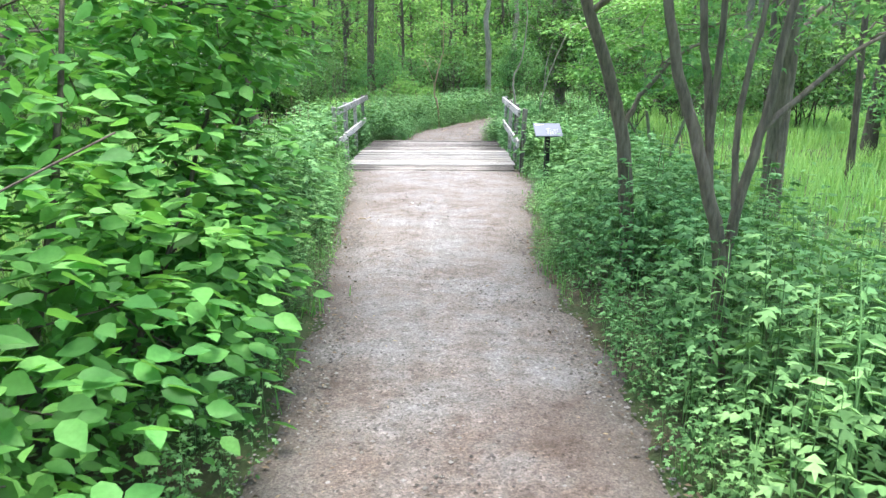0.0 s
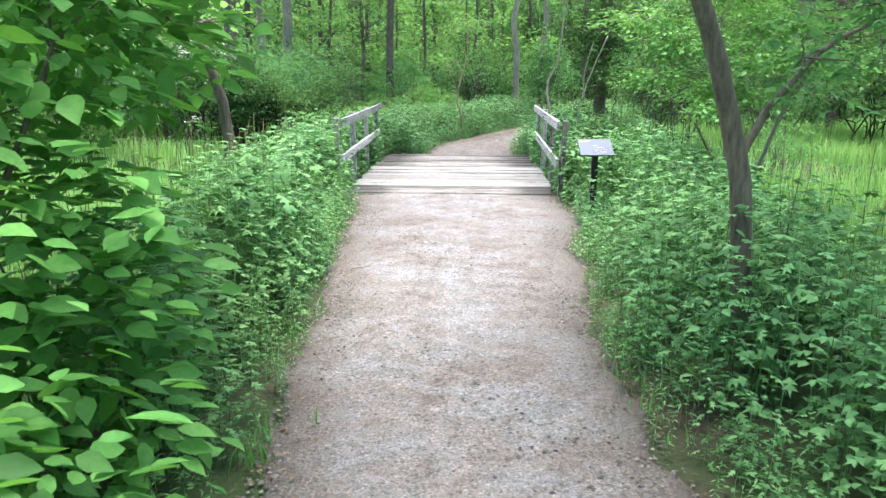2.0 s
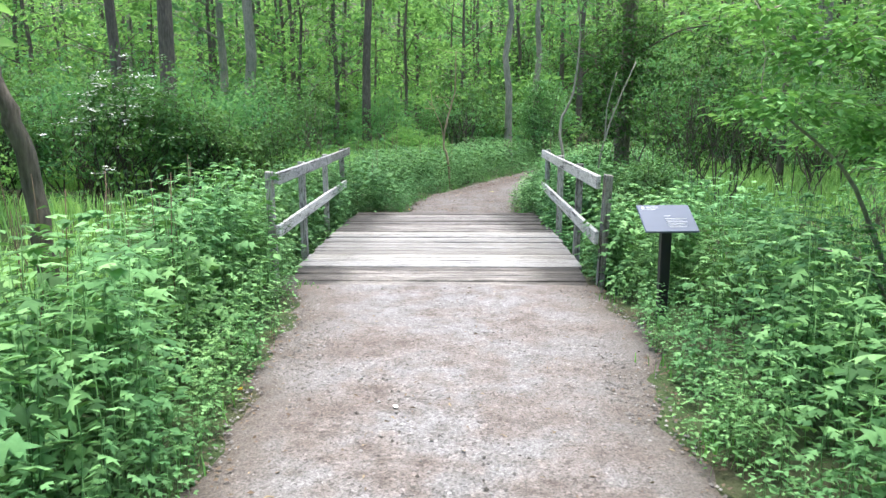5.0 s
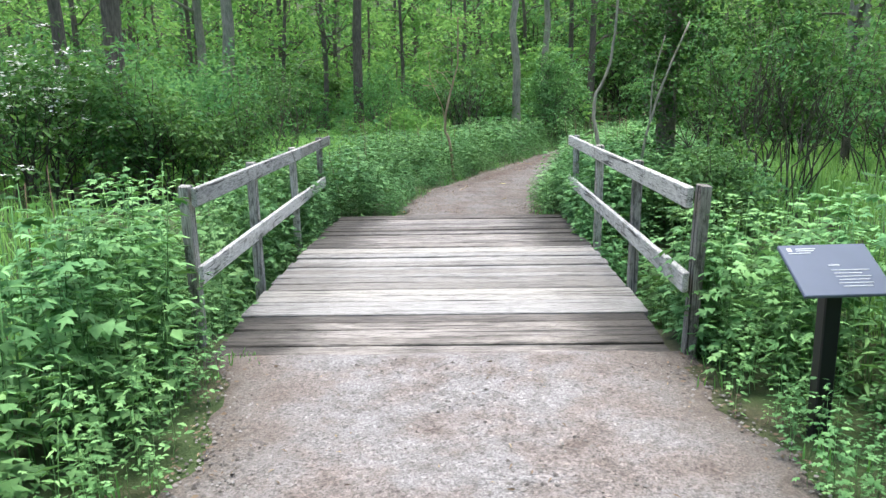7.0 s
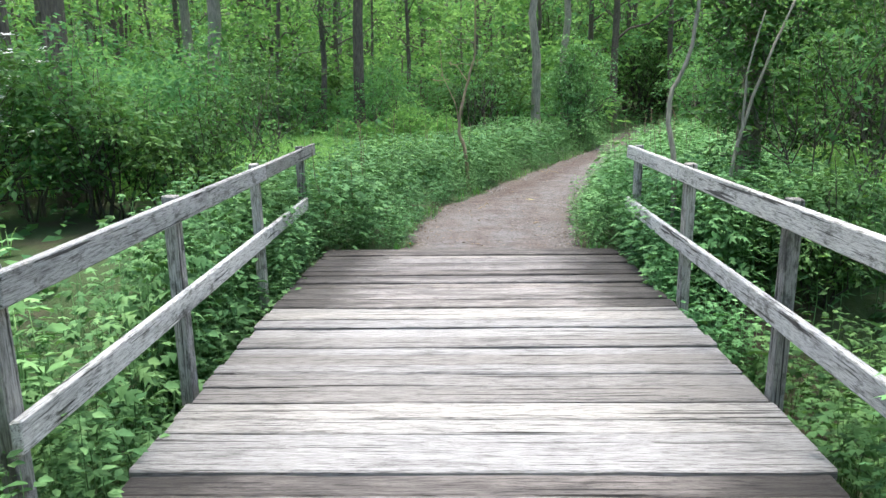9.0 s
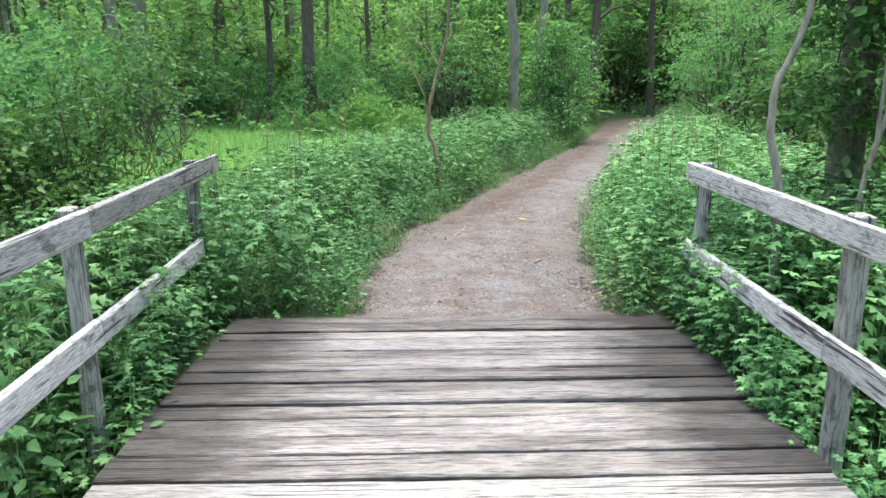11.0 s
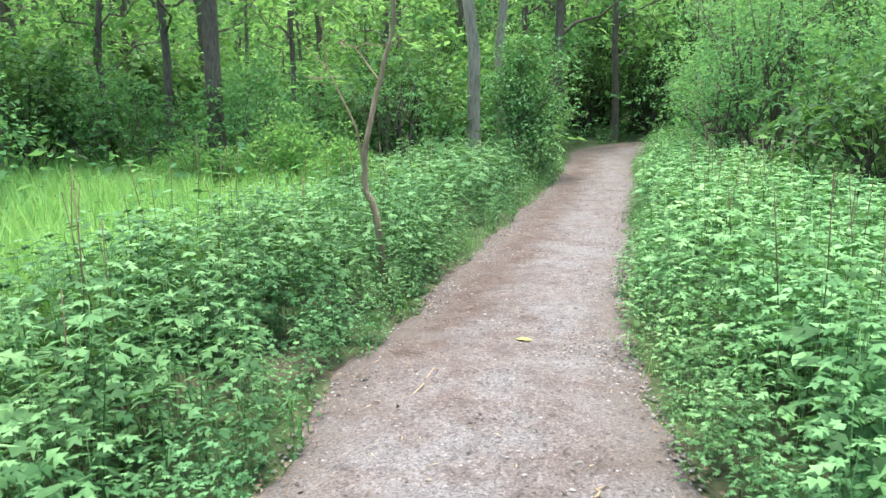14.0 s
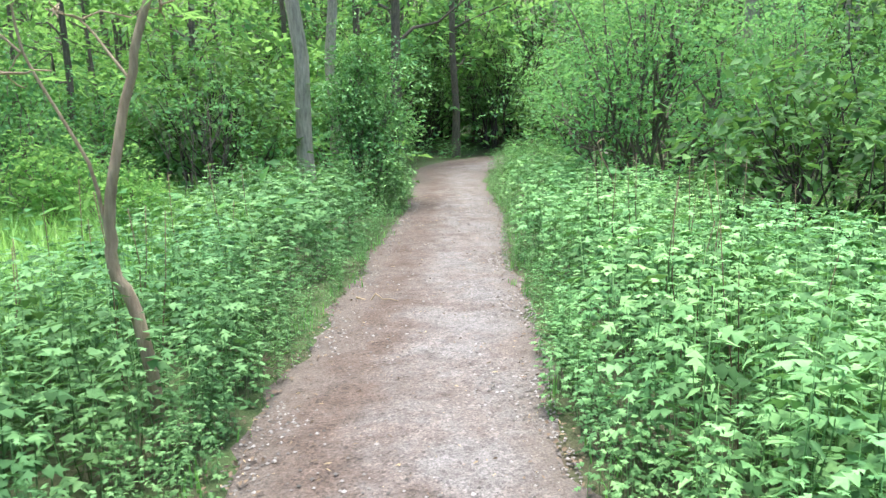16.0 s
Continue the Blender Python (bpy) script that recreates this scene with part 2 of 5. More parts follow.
stone_links.new(stone_geo.outputs["Random Per Island"], stone_ramp.inputs["Fac"])
stone_links.new(stone_ramp.outputs["Color"], stone_bsdf.inputs["Base Color"])
stone_bsdf.inputs["Roughness"].default_value = 0.9
M_DECK = wood_material("weathered_deck", (0.045, 0.038, 0.035), (0.265, 0.247, 0.235), (0.6, 9, 9), 0.47, 0.0, 0.92)
M_DECK_PALE = wood_material("pale_deck", (0.12, 0.114, 0.107), (0.35, 0.342, 0.328), (0.6, 9, 9), 0.36, 0.0, 0.3)
M_RAIL = wood_material("weathered_rail", (0.19, 0.186, 0.18), (0.47, 0.47, 0.46), (9, 0.7, 9), 0.38, 0.42)
M_POST = wood_material("weathered_post", (0.12, 0.112, 0.1), (0.38, 0.37, 0.35), (9, 9, 0.5), 0.4, 0.45)
M_BLACK = plain_material("black_post_paint", (0.012, 0.012, 0.014), 0.45)
M_PANEL = plain_material("sign_panel", (0.115, 0.14, 0.2), 0.5, 0, 0.06, 5.0)
M_PANEL.node_tree.nodes["Principled BSDF"].inputs["Specular IOR Level"].default_value = 0.3
M_INK = plain_material("pale_print", (0.5, 0.53, 0.58), 0.4, 0, 0.04)
M_FLOWER = plain_material("white_petal", (0.75, 0.75, 0.7), 0.6, 0, 0.06)
M_YELLOW = plain_material("yellow_petal", (0.7, 0.5, 0.03), 0.6, 0, 0.1)
M_YELLOW_LEAF = plain_material("yellow_leaf", (0.42, 0.4, 0.1), 0.6, 0, 0.2)

# ---- mesh helpers: triangle soups as (vertices, triangles) ----


def tri_mesh(name, v, f, mats, mat_index=None, smooth=False):
    me = bpy.data.meshes.new(name)
    f = np.asarray(f, dtype=np.int32)
    me.vertices.add(len(v))
    me.vertices.foreach_set("co", np.asarray(v, dtype=np.float32).ravel())
    me.loops.add(f.size)
    me.loops.foreach_set("vertex_index", f.ravel())
    me.polygons.add(len(f))
    me.polygons.foreach_set("loop_start", np.arange(0, f.size, 3, dtype=np.int32))
    for m in mats if isinstance(mats, (list, tuple)) else [mats]:
        me.materials.append(m)
    if mat_index is not None:
        me.polygons.foreach_set("material_index", np.asarray(mat_index, dtype=np.int32))
    if smooth:
        me.polygons.foreach_set("use_smooth", np.ones(len(f), dtype=bool))
    me.update(calc_edges=True)
    return me


def join(pieces):
    vs, fs, n = [], [], 0
    for v, f in pieces:
        vs.append(v)
        fs.append(np.asarray(f) + n)
        n += len(v)
    return np.concatenate(vs), np.concatenate(fs)


def part(name, data, parent, label="", loc=(0, 0, 0)):
    ob = new(name, data)
    ob.parent = parent
    ob.location = loc
    return tagged(ob, label)


def mesh_of(bm, name, mat):
    me = bpy.data.meshes.new(name)
    bmesh.ops.recalc_face_normals(bm, faces=bm.faces)
    bm.to_mesh(me)
    bm.free()
    me.materials.append(mat)
    return me


def block(name, size, mat, bevel=0.004, twist=0.0, seed=0):
    """A sawn timber: bevelled block with slightly uneven ends."""
    bm = bmesh.new()
    bmesh.ops.create_cube(bm, size=1)
    rs = random.Random(seed)
    for v in bm.verts:
        v.co = Vector([c * s for c, s in zip(v.co, size)]) + Vector([rs.uniform(-twist, twist) for _ in range(3)])
    bmesh.ops.bevel(bm, geom=bm.edges[:], offset=bevel, segments=1, affect="EDGES")
    return mesh_of(bm, name, mat)


def plank_mesh(length, width, thick, mat, seed):
    """A deck board with worn, wandering long edges and a rounded arris."""
    rs = np.random.RandomState(seed)
    n = 15
    x = np.linspace(-length / 2, length / 2, n)
    a = np.convolve(rs.normal(0, 0.0045, n + 2), (0.3, 0.5, 0.3), "valid") + (rs.rand(n) < 0.12) * 0.008
    b = np.convolve(rs.normal(0, 0.0045, n + 2), (0.3, 0.5, 0.3), "valid") + (rs.rand(n) < 0.12) * 0.008
    c = np.convolve(rs.normal(0, 0.002, n + 2), (0.3, 0.5, 0.3), "valid")
    w, h = width / 2, thick / 2
    ring = lambda i: [(x[i], -w + a[i], -h), (x[i], -w + a[i], h - 0.007), (x[i], -w + a[i] + 0.008, h + c[i]), (x[i], w - b[i] - 0.008, h + c[i]), (x[i], w - b[i], h - 0.007), (x[i], w - b[i], -h)]
    bm = bmesh.new()
    rows = [[bm.verts.new(q) for q in ring(i)] for i in range(n)]
    for p, q in zip(rows, rows[1:]):
        for k in range(6):
            bm.faces.new((p[k], p[(k + 1) % 6], q[(k + 1) % 6], q[k]))
    bm.faces.new(rows[0])
    bm.faces.new(rows[-1][::-1])
    return mesh_of(bm, "plank", mat)


LEAF_SIMPLE = (np.array([(0, 0, 0), (0.27, 0.45, 0.07), (0, 1, -0.05), (-0.27, 0.45, 0.07)], float), [(0, 1, 2), (0, 2, 3)])
LEAF_LANCE = (np.array([(0, 0, 0), (0.12, 0.4, 0.05), (0, 1, -0.14), (-0.12, 0.4, 0.05)], float), [(0, 1, 2), (0, 2, 3)])
LEAF_OVAL = (np.array([(0, 0, 0), (0.24, 0.2, 0.05), (0.32, 0.5, 0.05), (0.17, 0.82, 0.0), (0, 1.06, -0.1), (-0.17, 0.82, 0.0), (-0.32, 0.5, 0.05), (-0.24, 0.2, 0.05), (0, 0.5, -0.03)], float),
             [(0, 1, 8), (1, 2, 8), (2, 3, 8), (3, 4, 8), (4, 5, 8), (5, 6, 8), (6, 7, 8), (7, 0, 8)])


LEAF_BROAD = (np.array([(0, 0, 0), (0.3, 0.38, 0.06), (0.16, 0.8, 0.02), (0, 1.03, -0.08), (-0.16, 0.8, 0.02), (-0.3, 0.38, 0.06)], float), [(0, 1, 2), (0, 2, 3), (0, 3, 4), (0, 4, 5)])


def lobed_leaf(lobes):
    pieces = []
    for at, angle, length in lobes:
        v = LEAF_SIMPLE[0] * np.array([0.68 * length, length, length])
        c, s = np.cos(angle), np.sin(angle)
        v = v @ np.array([[c, s, 0], [-s, c, 0], [0, 0, 1]])
        pieces.append((v + np.array([0, at, 0]), LEAF_SIMPLE[1]))
    return join(pieces)


def cut_leaf():
    """A deeply toothed leaf: two pairs of pointed side lobes and a pointed tip round a raised midrib."""
    half = [(0.3, 0.34, -0.04), (0.1, 0.4, 0.02), (0.29, 0.7, -0.05), (0.075, 0.72, 0.0)]
    rim = [(0, 0, 0)] + half + [(0, 1.06, -0.1)] + [(-x, y, z) for x, y, z in half[::-1]]
    return np.array(rim + [(0, 0.45, 0.07)], float), [(i, (i + 1) % 10, 10) for i in range(10)]


LEAF_LOBED = cut_leaf()
LEAF_MAPLE = lobed_leaf([(0.0, 0.0, 1.0), (0.0, 0.8, 0.8), (0.0, -0.8, 0.8)])


def place(tpl, pos, way, size, rng, up=(0, 0, 1)):
    """Copies of a leaf at pos, growing along way, blade turned up, with random roll."""
    v, f = tpl
    f = np.asarray(f)
    way = way / (np.linalg.norm(way, axis=1, keepdims=True) + 1e-9)
    upv = np.asarray(up, float) + rng.normal(0, 0.35, (len(pos), 3))
    side = np.cross(way, upv)
    side /= np.linalg.norm(side, axis=1, keepdims=True) + 1e-9
    nor = np.cross(side, way)
    size = np.asarray(size)[:, None, None]
    out = (v[None, :, 0:1] * side[:, None] + v[None, :, 1:2] * way[:, None] + v[None, :, 2:3] * nor[:, None]) * size + pos[:, None]
    faces = f[None] + (np.arange(len(pos)) * len(v))[:, None, None]
    return out.reshape(-1, 3), faces.reshape(-1, 3)


def scatter(tpl, pos, turn, scale, most=1.15):
    """Copies of a whole plant, upright."""
    v, f = tpl
    c, s = np.cos(turn), np.sin(turn)
    wide = np.minimum(scale, most)
    x = (v[None, :, 0] * c[:, None] - v[None, :, 1] * s[:, None]) * wide[:, None] + pos[:, 0:1]
    y = (v[None, :, 0] * s[:, None] + v[None, :, 1] * c[:, None]) * wide[:, None] + pos[:, 1:2]
    z = v[None, :, 2] * scale[:, None] + pos[:, 2:3]
    faces = f[None] + (np.arange(len(pos)) * len(v))[:, None, None]
    return np.stack([x, y, z], -1).reshape(-1, 3), faces.reshape(-1, 3)


def tube(points, radii, sides=7):
    """A tapered limb along points."""
    p = np.asarray(points, float)
    t = np.gradient(p, axis=0)
    t /= np.linalg.norm(t, axis=1, keepdims=True) + 1e-9
    ref = np.where(np.abs(t[:, 2:3]) > 0.9, np.array([[1.0, 0, 0]]), np.array([[0, 0, 1.0]]))
    a = np.cross(t, ref)
    a /= np.linalg.norm(a, axis=1, keepdims=True) + 1e-9
    for i in range(1, len(a)):
        if np.dot(a[i], a[i - 1]) < 0:
            a[i] = -a[i]
    b = np.cross(t, a)
    ang = np.linspace(0, 2 * np.pi, sides, endpoint=False)
    ring = p[:, None] + (np.cos(ang)[None, :, None] * a[:, None] + np.sin(ang)[None, :, None] * b[:, None]) * np.asarray(radii)[:, None, None]
    f = []
    for i in range(len(p) - 1):
        for j in range(sides):
            q, k = i * sides, (j + 1) % sides
            f += [(q + j, q + k, q + sides + k), (q + j, q + sides + k, q + sides + j)]
    e = (len(p) - 1) * sides
    f += [(e, e + j, e + j + 1) for j in range(1, sides - 1)]
    return ring.reshape(-1, 3), np.array(f)


def bent(a, b, rng, wander=0.06, n=6):
    """Points from a to b with a natural wander."""
    a, b = np.asarray(a, float), np.asarray(b, float)
    s = np.linspace(0, 1, n)[:, None]
    off = rng.normal(0, 1, (n, 3)) * wander * np.linalg.norm(b - a)
    off[0] = off[-1] = 0
    return a + (b - a) * s + off * np.sin(np.pi * s)


def cloud(lobes, n, rng, inner=0.55):
    """n points near the skin of a union of ellipsoids, with the outward direction of each."""
    l = np.asarray(lobes, float)
    area = (l[:, 3] * l[:, 4] + l[:, 4] * l[:, 5] + l[:, 3] * l[:, 5])
    pick = rng.choice(len(l), n, p=area / area.sum())
    d = rng.normal(0, 1, (n, 3))
    d /= np.linalg.norm(d, axis=1, keepdims=True)
    r = inner + (1.08 - inner) * rng.rand(n, 1) ** 0.7
    lump = 1 + 0.16 * np.sin(d[:, 0:1] * 5 + pick[:, None]) * np.cos(d[:, 1:2] * 6 + 2 * pick[:, None])
    return l[pick, :3] + d * r * lump * l[pick, 3:6], d


def foliage(lobes, n, size, tpl, rng, droop=0.25, inner=0.55, spray=10, flat=1.0, spread=1.9):
    """Leaves in flat drooping sprays, lit on top and dark beneath, with gaps between the sprays."""
    c, d = cloud(lobes, max(1, n // spray), rng, inner)
    m = len(c) * spray
    d = np.repeat(d, spray, 0)
    a, r = rng.rand(m) * 6.283, np.sqrt(rng.rand(m)) * size * spread * np.repeat(rng.uniform(0.6, 1.35, len(c)), spray)
    off = np.stack([np.cos(a) * r, np.sin(a) * r, np.zeros(m)], -1)
    off[:, 2] = -0.45 * (off[:, 0] * d[:, 0] + off[:, 1] * d[:, 1]) - 0.3 * r * r / (size * spread) + rng.normal(0, 0.28 * size, m)
    way = np.stack([np.cos(a), np.sin(a), np.full(m, -droop)], -1) * 0.7 + d * np.array([0.45, 0.45, 0.2]) + rng.normal(0, 0.35, (m, 3)) * np.array([1, 1, flat])
    return place(tpl, np.repeat(c, spray, 0) + off, way, size * rng.uniform(0.6, 1.25, m), rng)


# ---- plan: the path's edges, the lie of the land ----
LEFT_Y = [-8, 1, 4.3, 5.6, 6.6, 8.6, 10, 11.6, 13.4, 18.3, 19.8, 21.2, 22, 24, 26, 27.8, 30, 32, 38.6, 41, 42.6, 43.4]
LEFT_X = [-0.7, -0.55, -0.45, -0.48, -0.55, -0.74, -0.88, -1.0, -1.2, -0.55, -0.52, -0.26, 0.08, 0.8, 1.58, 2.25, 3.15, 3.85, 5.9, 7.2, 9.5, 15]
RIGHT_Y = [-8, 1, 4, 5.8, 7.4, 9.2, 10.6, 12, 13.4, 18.3, 19.7, 21.5, 22.8, 24.6, 26.4, 29, 34.5, 37.5, 39, 40, 40.8, 43.4]
RIGHT_X = [1.4, 1.4, 1.38, 1.35, 1.2, 1.36, 1.45, 1.72, 1.5, 1.2, 1.3, 1.62, 2.0, 2.74, 3.3, 4.4, 6.25, 7.6, 8.9, 11, 15, 15.5]


def left_edge(y):
    return np.interp(y, LEFT_Y, LEFT_X)


def right_edge(y):
    return np.interp(y, RIGHT_Y, RIGHT_X)


def smooth(a, b, x):
    t = np.clip((np.asarray(x, float) - a) / (b - a), 0, 1)
    return t * t * (3 - 2 * t)


def land(x, y):
    x, y = np.asarray(x, float), np.asarray(y, float)
    ditch = smooth(13.8, 14.9, y) * (1 - smooth(16.4, 17.6, y)) * (1 - smooth(6, 11, np.abs(x)))
    hill = 0.09 * np.maximum(0, y - 44) + 0.03 * np.maximum(0, np.abs(x - 3) - 22)
    hill = hill + 0.36 * np.maximum(0, np.hypot(x - 3, y - 15) - 62) * (1 - 0.5 * smooth(120, 300, np.hypot(x - 3, y - 15)))
    off = np.maximum(left_edge(y) - x, x - right_edge(y))
    lumps = 0.05 * (np.sin(x * 1.3 + 0.7 * y) + np.cos(y * 1.1 - 0.6 * x)) * smooth(0.3, 1.5, off)
    return -0.75 * ditch + hill + lumps


def build_ground():
    xs = np.concatenate([np.linspace(-400, -30, 30), np.linspace(-28, -8.4, 16), np.arange(-8, 14.01, 0.3), np.linspace(14.6, 34, 16), np.linspace(38, 400, 30)])
    ys = np.concatenate([np.linspace(-400, -14, 10), np.arange(-12, 46.01, 0.3), np.linspace(47, 90, 20), np.linspace(95, 500, 24)])
    gx, gy = np.meshgrid(xs, ys)
    v = np.stack([gx, gy, land(gx, gy)], -1).reshape(-1, 3)
    w, f = len(xs), []
    i = (np.arange(len(ys) - 1)[:, None] * w + np.arange(w - 1)[None]).ravel()
    f = np.concatenate([np.stack([i, i + 1, i + w + 1], -1), np.stack([i, i + w + 1, i + w], -1)])
    tagged(new("ground", tri_mesh("ground", v, f, M_SOIL, smooth=True)), "dark forest soil with leaf litter and moss", "ground", kind="structure")


def build_path(name, y0, y1, mat):
    ys = np.arange(y0, y1 + 0.001, 0.1)
    u = np.linspace(-1, 1, 17)
    l, r = left_edge(ys), right_edge(ys)
    wob = lambda s: 0.05 * np.sin(ys * 3.1 + s) + 0.035 * np.sin(ys * 8.3 + 2 * s) + 0.02 * np.sin(ys * 19 + s)
    l, r = l - 0.06 + wob(1.0), r + 0.06 + wob(4.0)
    gx = l[:, None] + (r - l)[:, None] * (u[None] + 1) / 2
    gy = np.repeat(ys[:, None], len(u), 1)
    rng = np.random.RandomState(3)
    gz = 0.012 + 0.02 * (1 - u[None] ** 2) + rng.normal(0, 0.002, gx.shape) + 0.006 * np.sin(gx * 4 + gy * 2.3)
    gz[:, [0, -1]] = -0.03
    if y1 < 15:
        gz[-2:] = 0.034
        gz[-1] = 0.02
        gy[-1] += 0.03 + 0.01 * np.sin(gx[-1] * 7) + 0.012 * np.sin(gx[-1] * 17)
    else:
        gz[:2] = 0.036
        gz[0] = 0.02
        gy[0] -= 0.05 + 0.04 * np.sin(gx[0] * 6) + 0.03 * np.sin(gx[0] * 15)
    v = np.stack([gx, gy, gz], -1).reshape(-1, 3)
    w = len(u)
    i = (np.arange(len(ys) - 1)[:, None] * w + np.arange(w - 1)[None]).ravel()
    f = np.concatenate([np.stack([i, i + 1, i + w + 1], -1), np.stack([i, i + w + 1, i + w], -1)])
    me = tri_mesh(name, v, f, mat, smooth=True)
    rim = np.tile(np.abs(u) ** 2.5, len(ys)).astype(np.float32)
    me.attributes.new("rim", "FLOAT", "POINT").data.foreach_set("value", rim)
    # Left-hand term is brown soil; the 0.55 term paints tree shade on the start.
    side = np.clip(0.35 - 0.75 * u, 0, 0.75)[None] * smooth(19.5, 23, ys)[:, None] + 0.55 * (1 - smooth(3.8, 6.4, ys))[:, None] + 0 * u[None]
    me.attributes.new("soil", "FLOAT", "POINT").data.foreach_set("value", side.astype(np.float32).ravel())
    tagged(new(name, me), "grey-brown crushed gravel footpath with trodden fines", "path", kind="structure")


build_ground()
build_path("path_1", -8, 13.3, M_GRAVEL)
build_path("path_2", 18.42, 43.4, M_GRAVEL_BROWN)

# ---- footbridge ----


def build_bridge():
    br = tagged(new("footbridge"), "low weathered timber footbridge with plank deck and rails", "bridge")
    br.location = (0.1, 15.9, 0)
    o = np.array([0.1, 15.9, 0.0])
    rs = random.Random(5)
    for x in (-1.15, -0.3, 0.55, 1.3):
        part("stringer", block("stringer", (0.09, 5.2, 0.24), M_POST, 0.006), br, loc=(x - o[0] + 0.05, 0, -0.145))
    y, k = 13.28, 0
    while y < 18.4:
        w = rs.choice((0.14, 0.14, 0.165, 0.185, 0.19) if y < 16.9 else (0.1, 0.14, 0.14, 0.14, 0.165, 0.19))
        w = min(w, 18.47 - y)
        if w < 0.08:
            break
        pale = 13.97 < y < 16.45
        swell = float(smooth(13.7, 14.2, y) * (1 - smooth(17.0, 18.4, y)))
        xl, xr = -1.295 - 0.05 * swell + rs.uniform(-0.014, 0.012), 1.495 + 0.07 * swell + rs.uniform(-0.014, 0.016)
        me = plank_mesh(xr - xl, w - rs.choice((0.004, 0.006, 0.009, 0.014, 0.022) if pale else (0.008, 0.012, 0.016, 0.022, 0.028)), 0.045, M_DECK_PALE if pale else M_DECK, k)
        b = part("plank", me, br, "" if pale else "darker stained plank", ((xl + xr) / 2 - o[0], y + w / 2 - o[1], 0.008 + rs.uniform(-0.008, 0.008)))
        b.rotation_euler = (rs.uniform(-0.012, 0.012), rs.uniform(-0.002, 0.002), rs.uniform(-0.004, 0.004))
        y += w
        k += 1
    for side, x, y0, y1, posts in ((-1, -1.43, 13.52, 19.12, (13.58, 15.2, 16.95, 18.76)), (1, 1.555, 13.2, 18.5, (13.27, 14.9, 16.65, 18.4))):
        splay = -0.025 if side < 0 else 0.023
        for i, py in enumerate(posts):
            h = 1.03 + 0.75 + rs.uniform(-0.01, 0.02)
            post = part("post", block("post", (0.07, 0.08, h), M_POST, 0.006, 0.005, 20 + i), br, loc=(x + splay * (py - y0) + side * 0.03 - o[0], py - o[1], 1.035 - h / 2))
            post.rotation_euler = (rs.uniform(-0.01, 0.01), side * rs.uniform(0.0, 0.02) + (0.03 if side > 0 and i == 0 else 0), 0)
        for z, nm in ((1.03, "handrail"), (0.535, "lower_rail")):
            a = 0.04
            for seg in range(2):
                s0, s1 = (y0 - 0.02, posts[2]) if seg == 0 else (posts[2] + 0.004, y1)
                if z < 0.6 and side < 0:
                    s1 = min(s1, 18.6)
                rail = part(nm, block(nm, (a, s1 - s0, 0.115), M_RAIL, 0.006, 0.004, seg + 30), br, loc=(x + splay * ((s0 + s1) / 2 - y0) - side * 0.037 - o[0], (s0 + s1) / 2 - o[1], z - 0.0575 + rs.uniform(-0.004, 0.004)))
                rail.rotation_euler = (rs.uniform(-0.004, 0.004), rs.uniform(-0.03, 0.03), rs.uniform(-0.003, 0.003) - math.atan(splay))


build_bridge()


def build_sign():
    s = tagged(new("information_sign"), "slanted grey-blue information panel on a black post", "sign")
    s.location = (1.85, 12.22, 0)
    part("post", block("post", (0.075, 0.075, 0.92), M_BLACK, 0.006), s, "black painted post", (0, 0, 0.30))
    tilt = radians(32)
    panel = part("panel", block("panel", (0.40, 0.31, 0.018), M_PANEL, 0.004), s, "grey-blue printed panel", (0, -0.02, 0.79))
    panel.rotation_euler = (tilt, 0, radians(4))
    rs = random.Random(2)
    for row, (x, y, w, h) in enumerate([(-0.16, 0.12, 0.022, 0.022), (-0.085, 0.125, 0.09, 0.006), (-0.09, 0.113, 0.08, 0.006), (-0.12, 0.098, 0.1, 0.005), (0.0, 0.02, 0.05, 0.007)]
                                       + [(0.05 + rs.uniform(-0.01, 0.01), -0.01 - 0.019 * i, 0.15 + rs.uniform(-0.03, 0.02), 0.0045) for i in range(6)]):
        part("print_line", block("print_line", (w, h, 0.002), M_INK, 0.0003), panel, "", (x, y, 0.0102))


build_sign()

# ---- trees, shrubs ----


def standing(name, label, category, loc, group):
    t = new(name)
    t.location = loc
    return tagged(t, label, category, group)


def tree_limbs(height, r, lean, rng, limbs, low, reach, sides=8):
    """Trunk points and limb list of a tree that starts at the origin."""
    top = np.array([lean[0], lean[1], height])
    trunk = bent((0, 0, -0.15), top, rng, 0.006, 9)
    rad = r * (1 - 0.75 * np.linspace(0, 1, 9)) * np.array([1.3] + [1.0] * 8)
    out = []
    for i in range(limbs):
        s = low + (0.97 - low) * (i + rng.rand()) / limbs
        k = s * 8
        base = trunk[int(k)] + (trunk[min(8, int(k) + 1)] - trunk[int(k)]) * (k - int(k))
        a = rng.rand() * 6.283
        ln = reach * rng.uniform(0.6, 1.1) * (1.15 - 0.6 * s)
        end = base + np.array([np.cos(a) * ln, np.sin(a) * ln, ln * rng.uniform(0.25, 0.8)])
        out.append((bent(base, end, rng, 0.07, 5), r * (1 - 0.7 * s) * 0.45))
    return (trunk, rad), out


